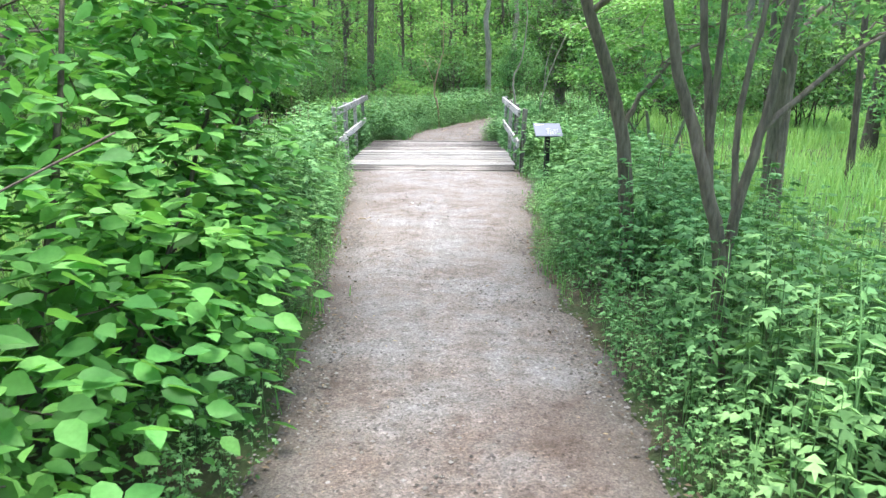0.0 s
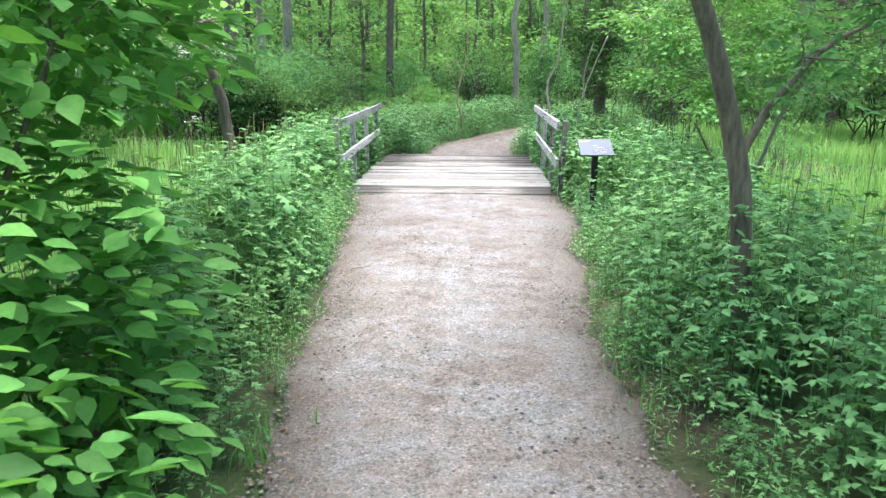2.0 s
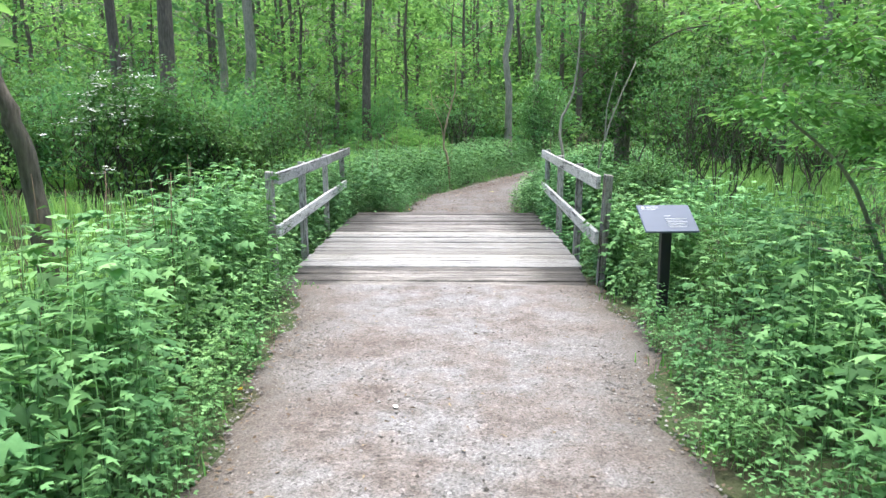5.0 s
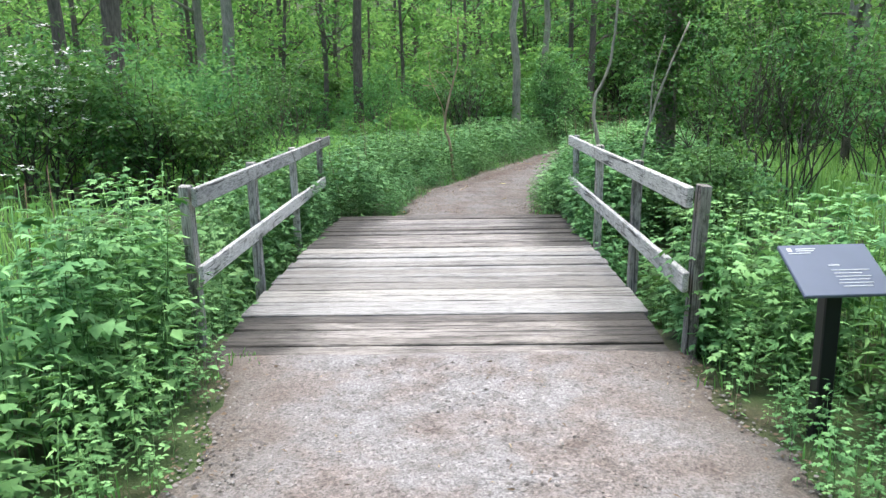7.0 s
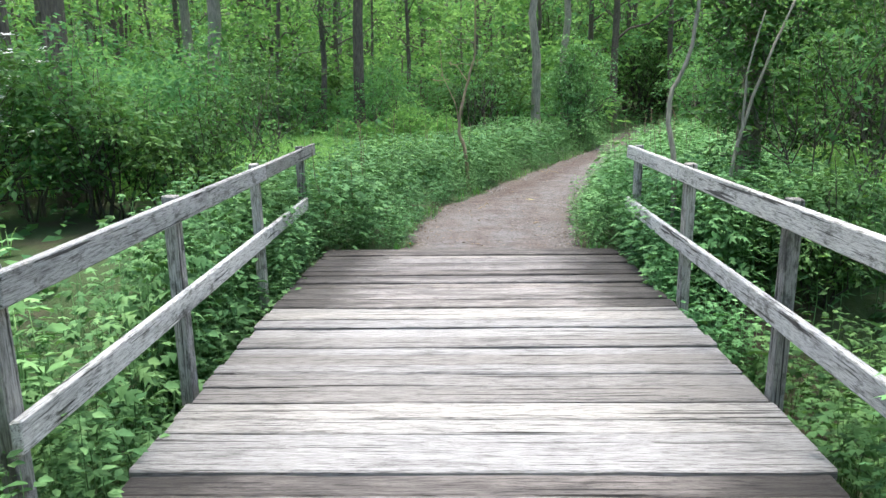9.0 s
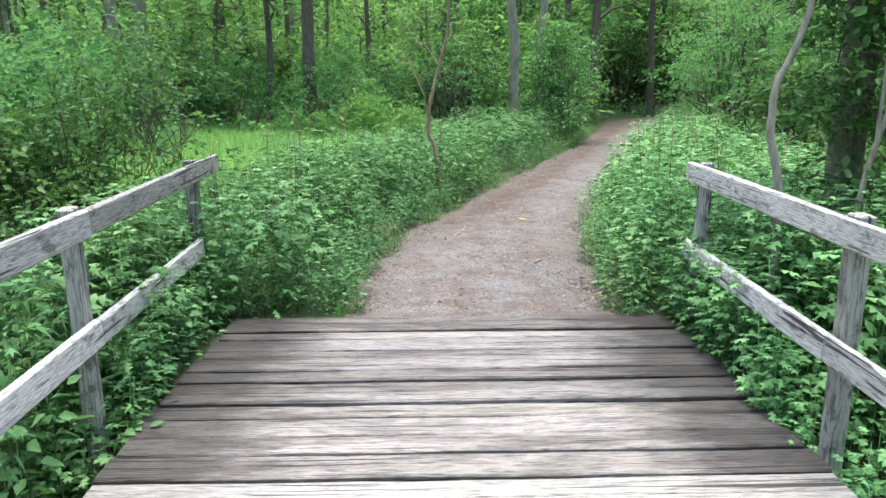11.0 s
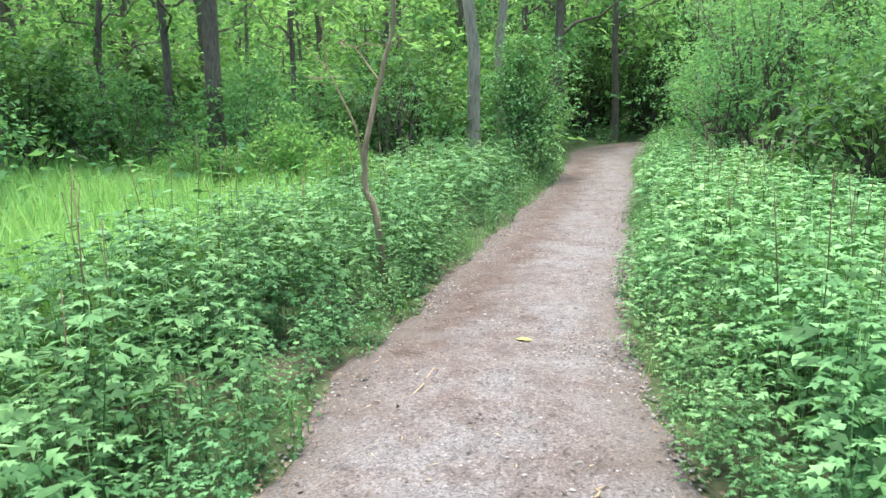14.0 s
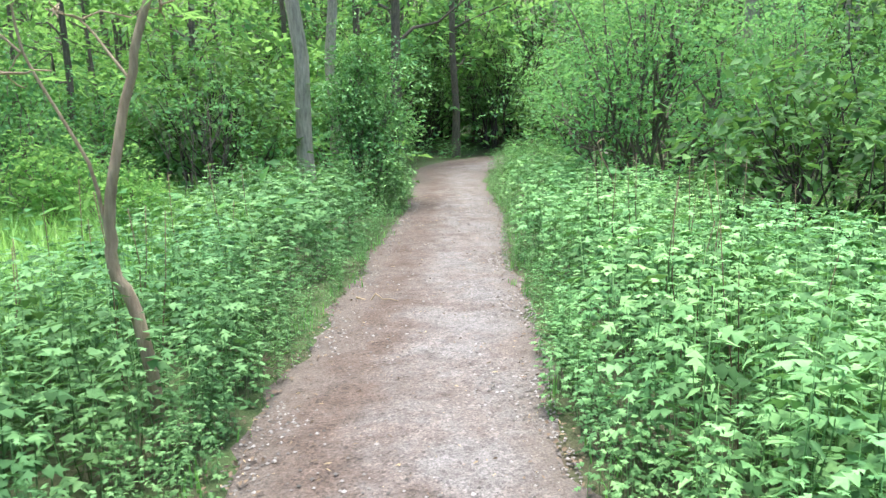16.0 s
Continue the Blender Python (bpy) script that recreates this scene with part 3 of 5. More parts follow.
def tree_meshes(name, height, r, lean, seed, limbs, low, reach, leaves, size, tpl, mat, bark, clump=0.55):
    rng = np.random.RandomState(seed)
    (trunk, rad), lim = tree_limbs(height, r, lean, rng, limbs, low, reach)
    tm = tri_mesh("trunk", *tube(trunk, rad, 9), bark, smooth=True)
    limb_meshes, lobes = [], []
    for pts, lr in lim:
        pieces = [tube(pts, lr * np.linspace(1, 0.25, len(pts)), 5)]
        for q in (pts[3], pts[4]):
            lobes.append((*q, clump * rng.uniform(0.7, 1.3), clump * rng.uniform(0.7, 1.3), clump * rng.uniform(0.45, 0.8)))
        for _ in range(2):
            e = pts[3] + rng.normal(0, 0.35 * reach, 3)
            pieces.append(tube(bent(pts[2], e, rng, 0.08, 4), lr * 0.45 * np.linspace(1, 0.3, 4), 4))
            lobes.append((*e, clump * 0.8, clump * 0.8, clump * 0.5))
        limb_meshes.append(tri_mesh("limb", *join(pieces), bark, smooth=True))
    lobes.append((*trunk[-1], clump, clump, clump))
    lm = tri_mesh("crown", *foliage(lobes, int(0.92 * leaves), size, tpl, rng, inner=0.2), mat)
    return [("trunk", tm)] + [("limb", q) for q in limb_meshes] + [("crown", lm)]


def put_tree(meshes, x, y, label, category="tree", name="tree", turn=0.0, scale=1.0, group=""):
    t = standing(name, label, category, (x, y, float(land(x, y)) - 0.02), group)
    t.rotation_euler, t.scale = (0, 0, turn), (scale, scale, scale)
    for nm, me in meshes:
        part(nm, me, t)
    return t


def bush_meshes(seed, w, h, leaves, size, mat, bark, tpl=LEAF_SIMPLE, stems=9, bare=0.3, flowers=0, thin=1.0):
    rng = np.random.RandomState(seed)
    lobes, out = [], []
    for i in range(stems):
        a, q = rng.rand() * 6.283, rng.rand() ** 0.6
        e = np.array([np.cos(a) * q * w * 0.75, np.sin(a) * q * w * 0.75, h * (bare + (0.92 - bare) * (1 - 0.55 * q * q) * rng.uniform(0.55, 1.0))])
        b = np.array([np.cos(a) * 0.14, np.sin(a) * 0.14, -0.1]) * (0.4 + rng.rand())
        b[2] = -0.1
        pts = bent(b, e, rng, 0.06, 6)
        pieces = [tube(pts, thin * 0.0085 * h * np.linspace(1, 0.3, 6), 5)]
        for _ in range(3):
            t = e + rng.normal(0, 0.22, 3) * np.array([w, w, h * 0.55])
            t[2] = max(t[2], h * bare * 0.8)
            pieces.append(tube(bent(pts[3], t, rng, 0.08, 4), thin * 0.005 * h * np.linspace(1, 0.3, 4), 4))
            k = rng.uniform(0.22, 0.42)
            lobes.append((*t, k * w, k * w, k * h * 0.5))
        lobes.append((*e, 0.33 * w, 0.33 * w, 0.17 * h))
        out.append(("stem", tri_mesh("stem", *join(pieces), bark, smooth=True)))
    out.append(("foliage", tri_mesh("foliage", *foliage(lobes, leaves, size, tpl, rng, inner=0.35), mat)))
    if flowers:
        c, d = cloud(lobes, flowers, rng, 0.95)
        keep = d[:, 2] > 0.1
        c = np.repeat(c[keep], 8, 0) + rng.normal(0, 0.05, (int(keep.sum()) * 8, 3)) * np.array([1, 1, 0.3]) + np.array([0, -0.05, 0.07])
        out.append(("blossom", tri_mesh("blossom", *place(LEAF_SIMPLE, c, rng.normal(0, 1, c.shape) * np.array([1, 1, 0.1]), np.full(len(c), 0.06), rng), M_FLOWER)))
    return out


def put_bush(meshes, x, y, label, turn=0.0, scale=1.0, group="", name="bush", tall=1.0):
    t = standing(name, label, "bush", (x, y, float(land(x, y)) - 0.02), group)
    t.rotation_euler, t.scale = (0, 0, turn), (scale, scale, scale * tall)
    for nm, me in meshes:
        part(nm, me, t)
    return t


def custom_tree(name, label, category, loc, limbs, lobes, leaves, size, tpl, mat, bark, seed, inner=0.2, flat=1.0):
    """A tree or shrub whose trunk and limbs are given as (points, first radius, last radius)."""
    rng = np.random.RandomState(seed)
    o = np.array(loc, float)
    t = standing(name, label, category, loc, "")
    for i, (pts, r0, r1) in enumerate(limbs):
        p = np.asarray(pts, float) - o
        fine = np.stack([np.interp(np.linspace(0, 1, 4 * len(p)), np.linspace(0, 1, len(p)), p[:, k]) for k in range(3)], -1)
        fine[1:-1] = (fine[:-2] + fine[1:-1] * 2 + fine[2:]) / 4
        fine[1:-1] += rng.normal(0, 0.12 * min(r0, 0.05), fine[1:-1].shape)
        part("trunk" if i == 0 else "limb", tri_mesh("limb", *tube(fine, np.linspace(r0, r1, len(fine)), 10 if i == 0 else 7), bark, smooth=True), t)
    if lobes:
        l = np.asarray(lobes, float).copy()
        l[:, :3] -= o
        twigs = []
        ends = np.array([np.asarray(p, float)[-1] - o for p, _, _ in limbs] + [np.asarray(p, float)[len(p) // 2] - o for p, _, _ in limbs])
        for q in l:
            near = ends[np.argmin(np.linalg.norm(ends - q[:3], axis=1))]
            thick = min(0.014, 0.16 * limbs[0][1])
            twigs.append(tube(bent(near, q[:3], rng, 0.06, 5), np.linspace(thick, 0.4 * thick, 5), 5))
            for _ in range(5):
                e = q[:3] + rng.normal(0, 0.55, 3) * q[3:6]
                twigs.append(tube(bent(q[:3], e, rng, 0.08, 4), np.linspace(0.006, 0.003, 4), 4))
        tagged(part("branchwork", tri_mesh("branchwork", *join(twigs), bark, smooth=True), t), kind="stuff")
        part("crown", tri_mesh("crown", *foliage(l, leaves, size, tpl, rng, inner=inner, flat=flat), mat), t)
    return t


# the big-leaved shrub beside the start of the walk
custom_tree("dogwood_shrub", "dense broad-leaved green dogwood shrub overhanging the path edge", "shrub", (-1.6, 3.6, -0.02),
            [([(-1.6, 3.6, -0.1), (-1.5, 3.5, 1.0), (-1.7, 3.3, 2.2)], 0.03, 0.012), ([(-1.5, 4.2, -0.1), (-1.3, 4.5, 1.1), (-1.35, 4.9, 2.1)], 0.028, 0.01),
             ([(-1.4, 2.8, -0.1), (-1.3, 2.6, 1.0), (-1.5, 2.4, 1.9)], 0.026, 0.01), ([(-1.3, 4.7, -0.1), (-1.05, 5.2, 0.8), (-0.9, 5.7, 1.7)], 0.022, 0.008)],
            [(-1.42, 2.3, 0.75, 0.95, 1.2, 0.85), (-1.35, 3.5, 0.8, 0.92, 1.0, 0.85), (-1.22, 4.5, 0.75, 0.88, 0.95, 0.8), (-1.22, 5.2, 0.95, 0.78, 0.8, 0.75), (-1.2, 5.95, 0.75, 0.6, 0.6, 0.6),
             # The lobe at z 2.95 is out of view, added to shade leaves below.
             (-2.35, 2.5, 1.6, 1.0, 1.2, 0.75), (-2.15, 3.8, 1.8, 0.9, 1.1, 0.75), (-1.75, 4.9, 1.9, 0.85, 0.85, 0.65), (-1.2, 5.8, 2.0, 0.6, 0.6, 0.5), (-0.98, 6.45, 1.95, 0.48, 0.6, 0.42), (-1.25, 5.75, 1.15, 0.6, 0.5, 0.5), (-1.5, 6.9, 2.1, 0.6, 0.6, 0.4), (-1.3, 5.7, 0.45, 0.6, 0.5, 0.45), (-1.2, 6.3, 2.95, 0.8, 1.0, 0.45), (-2.9, 3.2, 2.3, 0.9, 1.4, 0.7)],
            18000, 0.1, LEAF_OVAL, M_DOG, M_BARK, 11, inner=0.5, flat=0.35)
# light-leaved tree behind it, hanging over
# Its last limb and last five lobes are unseen, added to shade the start.
custom_tree("tree", "young tree with thin branches and bright yellow-green leaves", "tree", (-3.6, 6.8, -0.02),
            [([(-3.6, 6.8, -0.1), (-3.5, 6.9, 1.5), (-3.2, 7.0, 3.2), (-3.0, 7.2, 5.0)], 0.09, 0.04), ([(-3.3, 7.0, 2.2), (-2.5, 7.4, 2.5), (-1.7, 7.9, 2.4)], 0.035, 0.01),
             ([(-3.2, 7.0, 2.9), (-2.4, 6.6, 3.2), (-1.2, 6.6, 3.1)], 0.04, 0.01), ([(-3.4, 6.9, 1.8), (-2.8, 8.0, 2.0), (-2.3, 8.8, 2.05), (-1.6, 9.1, 2.0)], 0.03, 0.006), ([(-3.1, 7.1, 4.2), (-1.6, 7.0, 4.7), (0.6, 6.8, 4.9)], 0.04, 0.012)],
            [(-1.7, 7.6, 2.45, 0.6, 0.7, 0.3), (-1.1, 6.6, 2.9, 0.8, 0.7, 0.45), (-2.3, 8.6, 2.1, 0.7, 0.8, 0.35), (-0.85, 6.9, 2.2, 0.42, 0.6, 0.3), (-1.1, 8.0, 2.5, 0.5, 0.6, 0.3), (-2.2, 6.8, 3.0, 1.0, 0.9, 0.6), (-3.2, 7.8, 3.2, 1.2, 1.2, 0.8), (-3.0, 9.5, 2.9, 0.9, 1.0, 0.5), (-1.6, 9.0, 2.0, 0.5, 0.5, 0.2), (-2.1, 9.7, 2.15, 0.6, 0.5, 0.25), (-2.4, 7.2, 4.2, 1.4, 1.4, 0.8), (-0.9, 6.5, 4.6, 1.2, 1.3, 0.5), (0.5, 6.6, 4.9, 1.1, 1.3, 0.45), (0.2, 5.2, 4.8, 1.0, 1.0, 0.4), (-2.7, 4.4, 4.3, 1.3, 1.3, 0.5), (-2.4, 3.0, 4.2, 1.2, 1.2, 0.5)],
            6000, 0.08, LEAF_OVAL, M_YOUNG, M_BARK, 12)
# trees beside the path on the other side
# The last three lobes hang out of view, added to shade the weeds below.
custom_tree("tree", "slender leaning grey-barked tree growing out of the weeds", "tree", (1.85, 7.3, -0.02),
            [([(1.92, 7.3, -0.1), (1.85, 7.3, 0.7), (1.79, 7.3, 1.2), (1.63, 7.28, 1.7), (1.43, 7.25, 2.2), (1.28, 7.2, 3.4), (1.28, 7.2, 4.6)], 0.064, 0.034),
             ([(1.79, 7.3, 1.2), (1.92, 7.35, 1.45), (2.2, 7.45, 1.75), (2.6, 7.6, 1.95)], 0.025, 0.01), ([(1.5, 7.25, 2.1), (1.9, 7.1, 2.4), (2.5, 6.9, 2.6)], 0.028, 0.01)],
            [(2.1, 7.4, 1.72, 0.38, 0.4, 0.22), (2.55, 7.6, 2.0, 0.5, 0.5, 0.3), (2.4, 6.9, 2.45, 0.6, 0.6, 0.3), (1.3, 7.2, 3.6, 1.1, 1.1, 0.6), (1.6, 7.6, 4.6, 1.3, 1.3, 0.7), (1.15, 8.2, 2.75, 0.5, 0.6, 0.25), (2.9, 8.2, 1.9, 0.6, 0.6, 0.28), (3.2, 7.0, 2.15, 0.6, 0.6, 0.28), (2.4, 6.3, 4.4, 1.4, 1.4, 0.6), (2.8, 8.4, 4.3, 1.4, 1.4, 0.6), (2.0, 9.6, 4.6, 1.0, 1.2, 0.5)],
            5600, 0.08, LEAF_MAPLE, M_TREE, M_BARK_NEAR, 13)
custom_tree("tree", "multi-stemmed grey-barked tree with forking upright stems", "tree", (1.74, 4.9, -0.02),
            [([(1.8, 4.9, -0.1), (1.78, 4.9, 0.5), (1.74, 4.9, 0.85), (1.62, 4.9, 1.25), (1.48, 4.9, 1.65), (1.39, 4.88, 2.0), (1.27, 4.8, 3.6)], 0.043, 0.018),
             ([(1.67, 4.9, 1.08), (1.65, 4.92, 1.4), (1.58, 4.95, 2.0), (1.55, 5.0, 3.6)], 0.024, 0.015), ([(1.66, 4.92, 1.35), (1.66, 4.88, 2.0), (1.72, 4.8, 3.4)], 0.018, 0.012),
             ([(1.77, 4.9, 0.66), (1.81, 4.9, 1.0), (1.9, 4.9, 1.39), (1.98, 4.9, 1.98), (2.08, 4.9, 3.4)], 0.03, 0.016), ([(1.8, 4.9, 1.02), (1.78, 4.92, 1.4), (1.84, 4.95, 1.75), (1.9, 4.95, 2.1), (1.95, 5.0, 3.0)], 0.018, 0.01),
             ([(1.9, 4.9, 1.39), (2.1, 4.92, 1.58), (2.35, 4.95, 1.78), (2.8, 5.0, 2.0)], 0.018, 0.006)],
            [(1.4, 4.9, 3.3, 0.9, 0.9, 0.6), (2.2, 5.1, 3.1, 0.9, 0.9, 0.6), (2.7, 5.0, 2.15, 0.45, 0.5, 0.25), (1.9, 6.0, 2.9, 0.8, 0.8, 0.5)],
            2200, 0.08, LEAF_MAPLE, M_TREE, M_BARK_NEAR, 14)
custom_tree("tree", "straight grey-brown tree standing in the meadow grass", "tree", (3.35, 8.0, -0.02),
            [([(3.35, 8.0, -0.1), (3.33, 8.0, 1.2), (3.38, 8.0, 2.6), (3.45, 8.1, 5.5)], 0.098, 0.065), ([(3.35, 8.0, 1.9), (3.8, 8.2, 2.3), (4.5, 8.4, 2.5)], 0.03, 0.01), ([(3.35, 8.0, 2.3), (2.8, 7.9, 2.8), (2.3, 7.7, 3.0)], 0.03, 0.01)],
            [(4.4, 8.4, 2.5, 0.8, 0.8, 0.35), (2.5, 7.8, 3.0, 0.7, 0.7, 0.35), (3.4, 8.2, 4.6, 1.6, 1.6, 0.9), (4.6, 9.6, 3.0, 0.9, 0.9, 0.5)],
            1900, 0.08, LEAF_MAPLE, M_TREE, M_BARK_NEAR, 15)
# broken leaning trunk on the far bank of weeds
custom_tree("dead_trunk", "leaning dead broken-off tree trunk with grey bark", "tree trunk", (-2.08, 10.75, -0.02),
            [([(-1.98, 10.75, -0.1), (-2.02, 10.72, 0.86), (-2.07, 10.7, 1.4), (-2.16, 10.66, 1.72), (-2.22, 10.64, 1.9)], 0.062, 0.042)], [], 0, 0, None, None, M_BARK, 16)
# pale slim stem behind the far rail end
custom_tree("sapling", "slim pale crooked sapling stem behind the bridge rail", "tree", (1.8, 17.75, float(land(1.8, 17.75)) - 0.02),
            [([(1.9, 17.75, -0.6), (1.86, 17.72, 1.0), (1.8, 17.78, 1.25), (1.81, 17.8, 1.5), (1.95, 17.85, 1.75), (2.03, 17.9, 2.05), (2.1, 18.0, 2.8), (1.95, 18.1, 4.0)], 0.025, 0.012)],
            [(2.05, 18.0, 3.3, 0.6, 0.6, 0.5)], 500, 0.07, LEAF_BROAD, M_TREE, M_BARK_PALE, 17)
# forked sapling in the weeds further on
custom_tree("sapling", "thin tan forked sapling with few bright leaves", "tree", (0.1, 23.0, -0.02),
            [([(0.14, 23.0, -0.05), (0.08, 23.02, 0.66), (-0.02, 23.05, 0.9), (-0.01, 23.05, 1.15), (0.06, 23.05, 1.45), (0.14, 23.05, 1.75), (0.23, 23.05, 2.05), (0.25, 23.0, 2.9)], 0.032, 0.014),
             ([(-0.01, 23.05, 1.0), (-0.06, 23.05, 1.35), (-0.27, 23.05, 1.8), (-0.3, 23.05, 2.3)], 0.01, 0.004), ([(-0.27, 23.05, 1.8), (-0.42, 23.1, 1.95)], 0.006, 0.003), ([(0.12, 23.05, 1.7), (-0.05, 23.2, 1.95), (-0.2, 23.3, 2.0)], 0.007, 0.003)],
            [(0.27, 23.03, 1.98, 0.1, 0.1, 0.08), (-0.32, 23.05, 1.72, 0.12, 0.12, 0.06), (-0.15, 23.15, 1.98, 0.14, 0.14, 0.06), (-0.3, 23.05, 2.3, 0.15, 0.15, 0.1), (0.25, 23.0, 2.9, 0.4, 0.4, 0.25)], 260, 0.09, LEAF_LANCE, M_YOUNG, M_BARK_TAN, 18)
custom_tree("dry_vine", "curled dry tan vine standing over the weeds", "vine", (4.3, 26.2, float(land(4.3, 26.2)) - 0.02),
            [([(4.45, 26.2, -0.1), (4.42, 26.15, 0.5), (4.3, 26.1, 0.85), (4.18, 26.1, 1.05), (4.12, 26.1, 1.2), (4.2, 26.1, 1.24), (4.24, 26.1, 1.15)], 0.009, 0.004)], [], 0, 0, None, None, M_BARK_TAN, 22)
# light-leaved shrub leaning over the weeds before the bridge
custom_tree("viburnum_shrub", "light green shrub with long arching leafy branches", "shrub", (3.3, 11.6, -0.02),
            [([(3.3, 11.6, -0.1), (3.1, 11.5, 1.0), (2.9, 11.3, 2.2)], 0.03, 0.012), ([(3.3, 11.6, 0.2), (2.7, 11.3, 1.2), (2.1, 11.2, 1.65)], 0.02, 0.006), ([(3.35, 11.6, 0.1), (3.7, 11.5, 1.3), (4.2, 11.4, 2.2)], 0.025, 0.01), ([(3.3, 11.6, 0.1), (2.7, 11.0, 0.7), (2.2, 10.6, 0.85)], 0.016, 0.006)],
            [(2.25, 11.2, 1.62, 0.55, 0.55, 0.12), (2.6, 11.3, 1.95, 0.65, 0.7, 0.14), (2.2, 11.6, 2.2, 0.5, 0.6, 0.12), (3.0, 11.4, 2.45, 0.8, 0.9, 0.16), (3.9, 11.5, 1.75, 0.8, 0.9, 0.16), (3.2, 11.9, 1.45, 0.7, 0.7, 0.14),
             (3.5, 11.2, 2.15, 0.8, 0.8, 0.15), (4.0, 11.0, 2.8, 0.9, 0.9, 0.18), (3.3, 12.2, 3.0, 0.9, 0.9, 0.18), (2.7, 10.7, 1.3, 0.45, 0.5, 0.1), (3.3, 10.6, 1.85, 0.6, 0.6, 0.12)],
            13500, 0.062, LEAF_BROAD, M_VIBURNUM, M_BARK_PALE, 19, inner=0.1, flat=0.5)
# trunk hung with leafy twigs behind the bridge, and a leaning bare pole before it
custom_tree("tree", "thick grey-brown trunk with leafy twigs behind the footbridge", "tree", (3.05, 19.2, -0.02),
            [([(3.05, 19.2, -0.1), (3.03, 19.2, 1.0), (3.08, 19.2, 2.4), (3.1, 19.25, 4.4), (3.2, 19.3, 7.0)], 0.135, 0.1), ([(3.05, 19.2, 2.0), (2.5, 19.0, 2.5), (1.9, 18.7, 2.75)], 0.022, 0.008), ([(3.06, 19.2, 2.5), (3.8, 18.8, 2.9), (4.6, 18.5, 3.0)], 0.025, 0.008),
             ([(3.06, 19.2, 3.2), (2.6, 19.4, 3.8), (2.0, 19.6, 4.2)], 0.03, 0.01)],
            [(2.3, 18.8, 2.55, 0.5, 0.5, 0.22), (2.85, 18.85, 2.0, 0.45, 0.3, 0.25), (3.4, 18.85, 2.25, 0.55, 0.35, 0.3), (4.2, 18.6, 2.75, 0.7, 0.6, 0.28), (2.9, 18.9, 2.95, 0.8, 0.5, 0.35), (2.2, 19.5, 3.9, 0.9, 0.9, 0.45), (4.4, 18.8, 3.6, 0.8, 0.7, 0.4), (3.2, 18.9, 2.8, 0.45, 0.15, 0.4), (2.95, 18.92, 1.9, 0.35, 0.12, 0.35), (2.72, 18.6, 0.9, 0.4, 0.25, 0.35), (2.72, 18.6, 1.7, 0.45, 0.25, 0.4), (2.75, 18.65, 2.6, 0.5, 0.25, 0.4), (2.75, 18.9, 1.4, 0.4, 0.25, 0.25), (3.0, 18.95, 2.4, 0.5, 0.2, 0.45), (3.3, 18.95, 1.5, 0.4, 0.2, 0.35), (2.6, 18.7, 2.2, 0.5, 0.4, 0.3), (3.05, 18.95, 3.5, 0.5, 0.25, 0.4)],
            9000, 0.065, LEAF_BROAD, M_BUSH, M_BARK_NEAR, 20)
custom_tree("bare_pole", "thin leaning dead grey pole beside the bridge rail", "dead branch", (2.3, 17.9, float(land(2.3, 17.9)) - 0.02),
            [([(2.3, 17.9, -0.5), (2.42, 17.95, 0.9), (2.62, 18.0, 1.6), (2.95, 18.1, 2.35)], 0.02, 0.01), ([(2.5, 17.97, 1.2), (2.52, 18.0, 1.7), (2.66, 18.05, 2.2)], 0.012, 0.006)], [], 0, 0, None, None, M_BARK_PALE, 21)

B = {
    "dark": bush_meshes(31, 1.0, 2.0, 2600, 0.1, M_BUSH, M_BARK_DARK, stems=12, bare=0.12),
    "open": bush_meshes(32, 1.2, 2.4, 2100, 0.062, M_BUSH, M_BARK, tpl=LEAF_BROAD, stems=11, bare=0.45, thin=0.5),
    "light": bush_meshes(33, 1.0, 1.8, 2700, 0.08, M_TREE, M_BARK, stems=11, bare=0.15),
    "young": bush_meshes(34, 1.0, 1.6, 2600, 0.085, M_YOUNG, M_BARK, stems=10, bare=0.2),
    "round": bush_meshes(40, 1.0, 3.0, 8500, 0.075, M_WEED, M_BARK, stems=14, bare=0.08),
    "big": bush_meshes(39, 1.9, 3.7, 9800, 0.075, M_TREE, M_BARK, stems=18, bare=0.1),
    # Dark leaf colour here stands in for shade under the closed canopy.
    "tall": bush_meshes(46, 1.7, 5.0, 4300, 0.13, M_BUSH, M_BARK_DARK, stems=16, bare=0.05),
    "stems": bush_meshes(47, 0.9, 2.2, 900, 0.075, M_TREE, M_BARK, stems=9, bare=0.6, thin=0.65),
    "flower": bush_meshes(35, 1.1, 1.9, 3000, 0.09, M_BUSH, M_BARK_DARK, stems=12, bare=0.12, flowers=260),
}
FAR = {k: bush_meshes(sd, 1.0, 1.9, 1250, 0.15, mt, M_BARK, stems=4, bare=0.15) for k, sd, mt in (("dark", 36, M_BUSH), ("light", 37, M_TREE), ("young", 38, M_YOUNG))}
LABEL = {"tall": "tall green thicket, its dark leaf colour standing in for canopy shade", "stems": "bush of bare dark fanning stems with few leaves on top", "round": "tall rounded green bush leaning over the path", "big": "large rounded light green bush beside the path bend", "dark": "dense dark green woodland bush", "open": "open bush with bare dark stems below its leaves", "light": "light green leafy woodland bush",
         "young": "low bush with bright yellow-green young leaves", "flower": "green bush with flat white blossom clusters on top"}
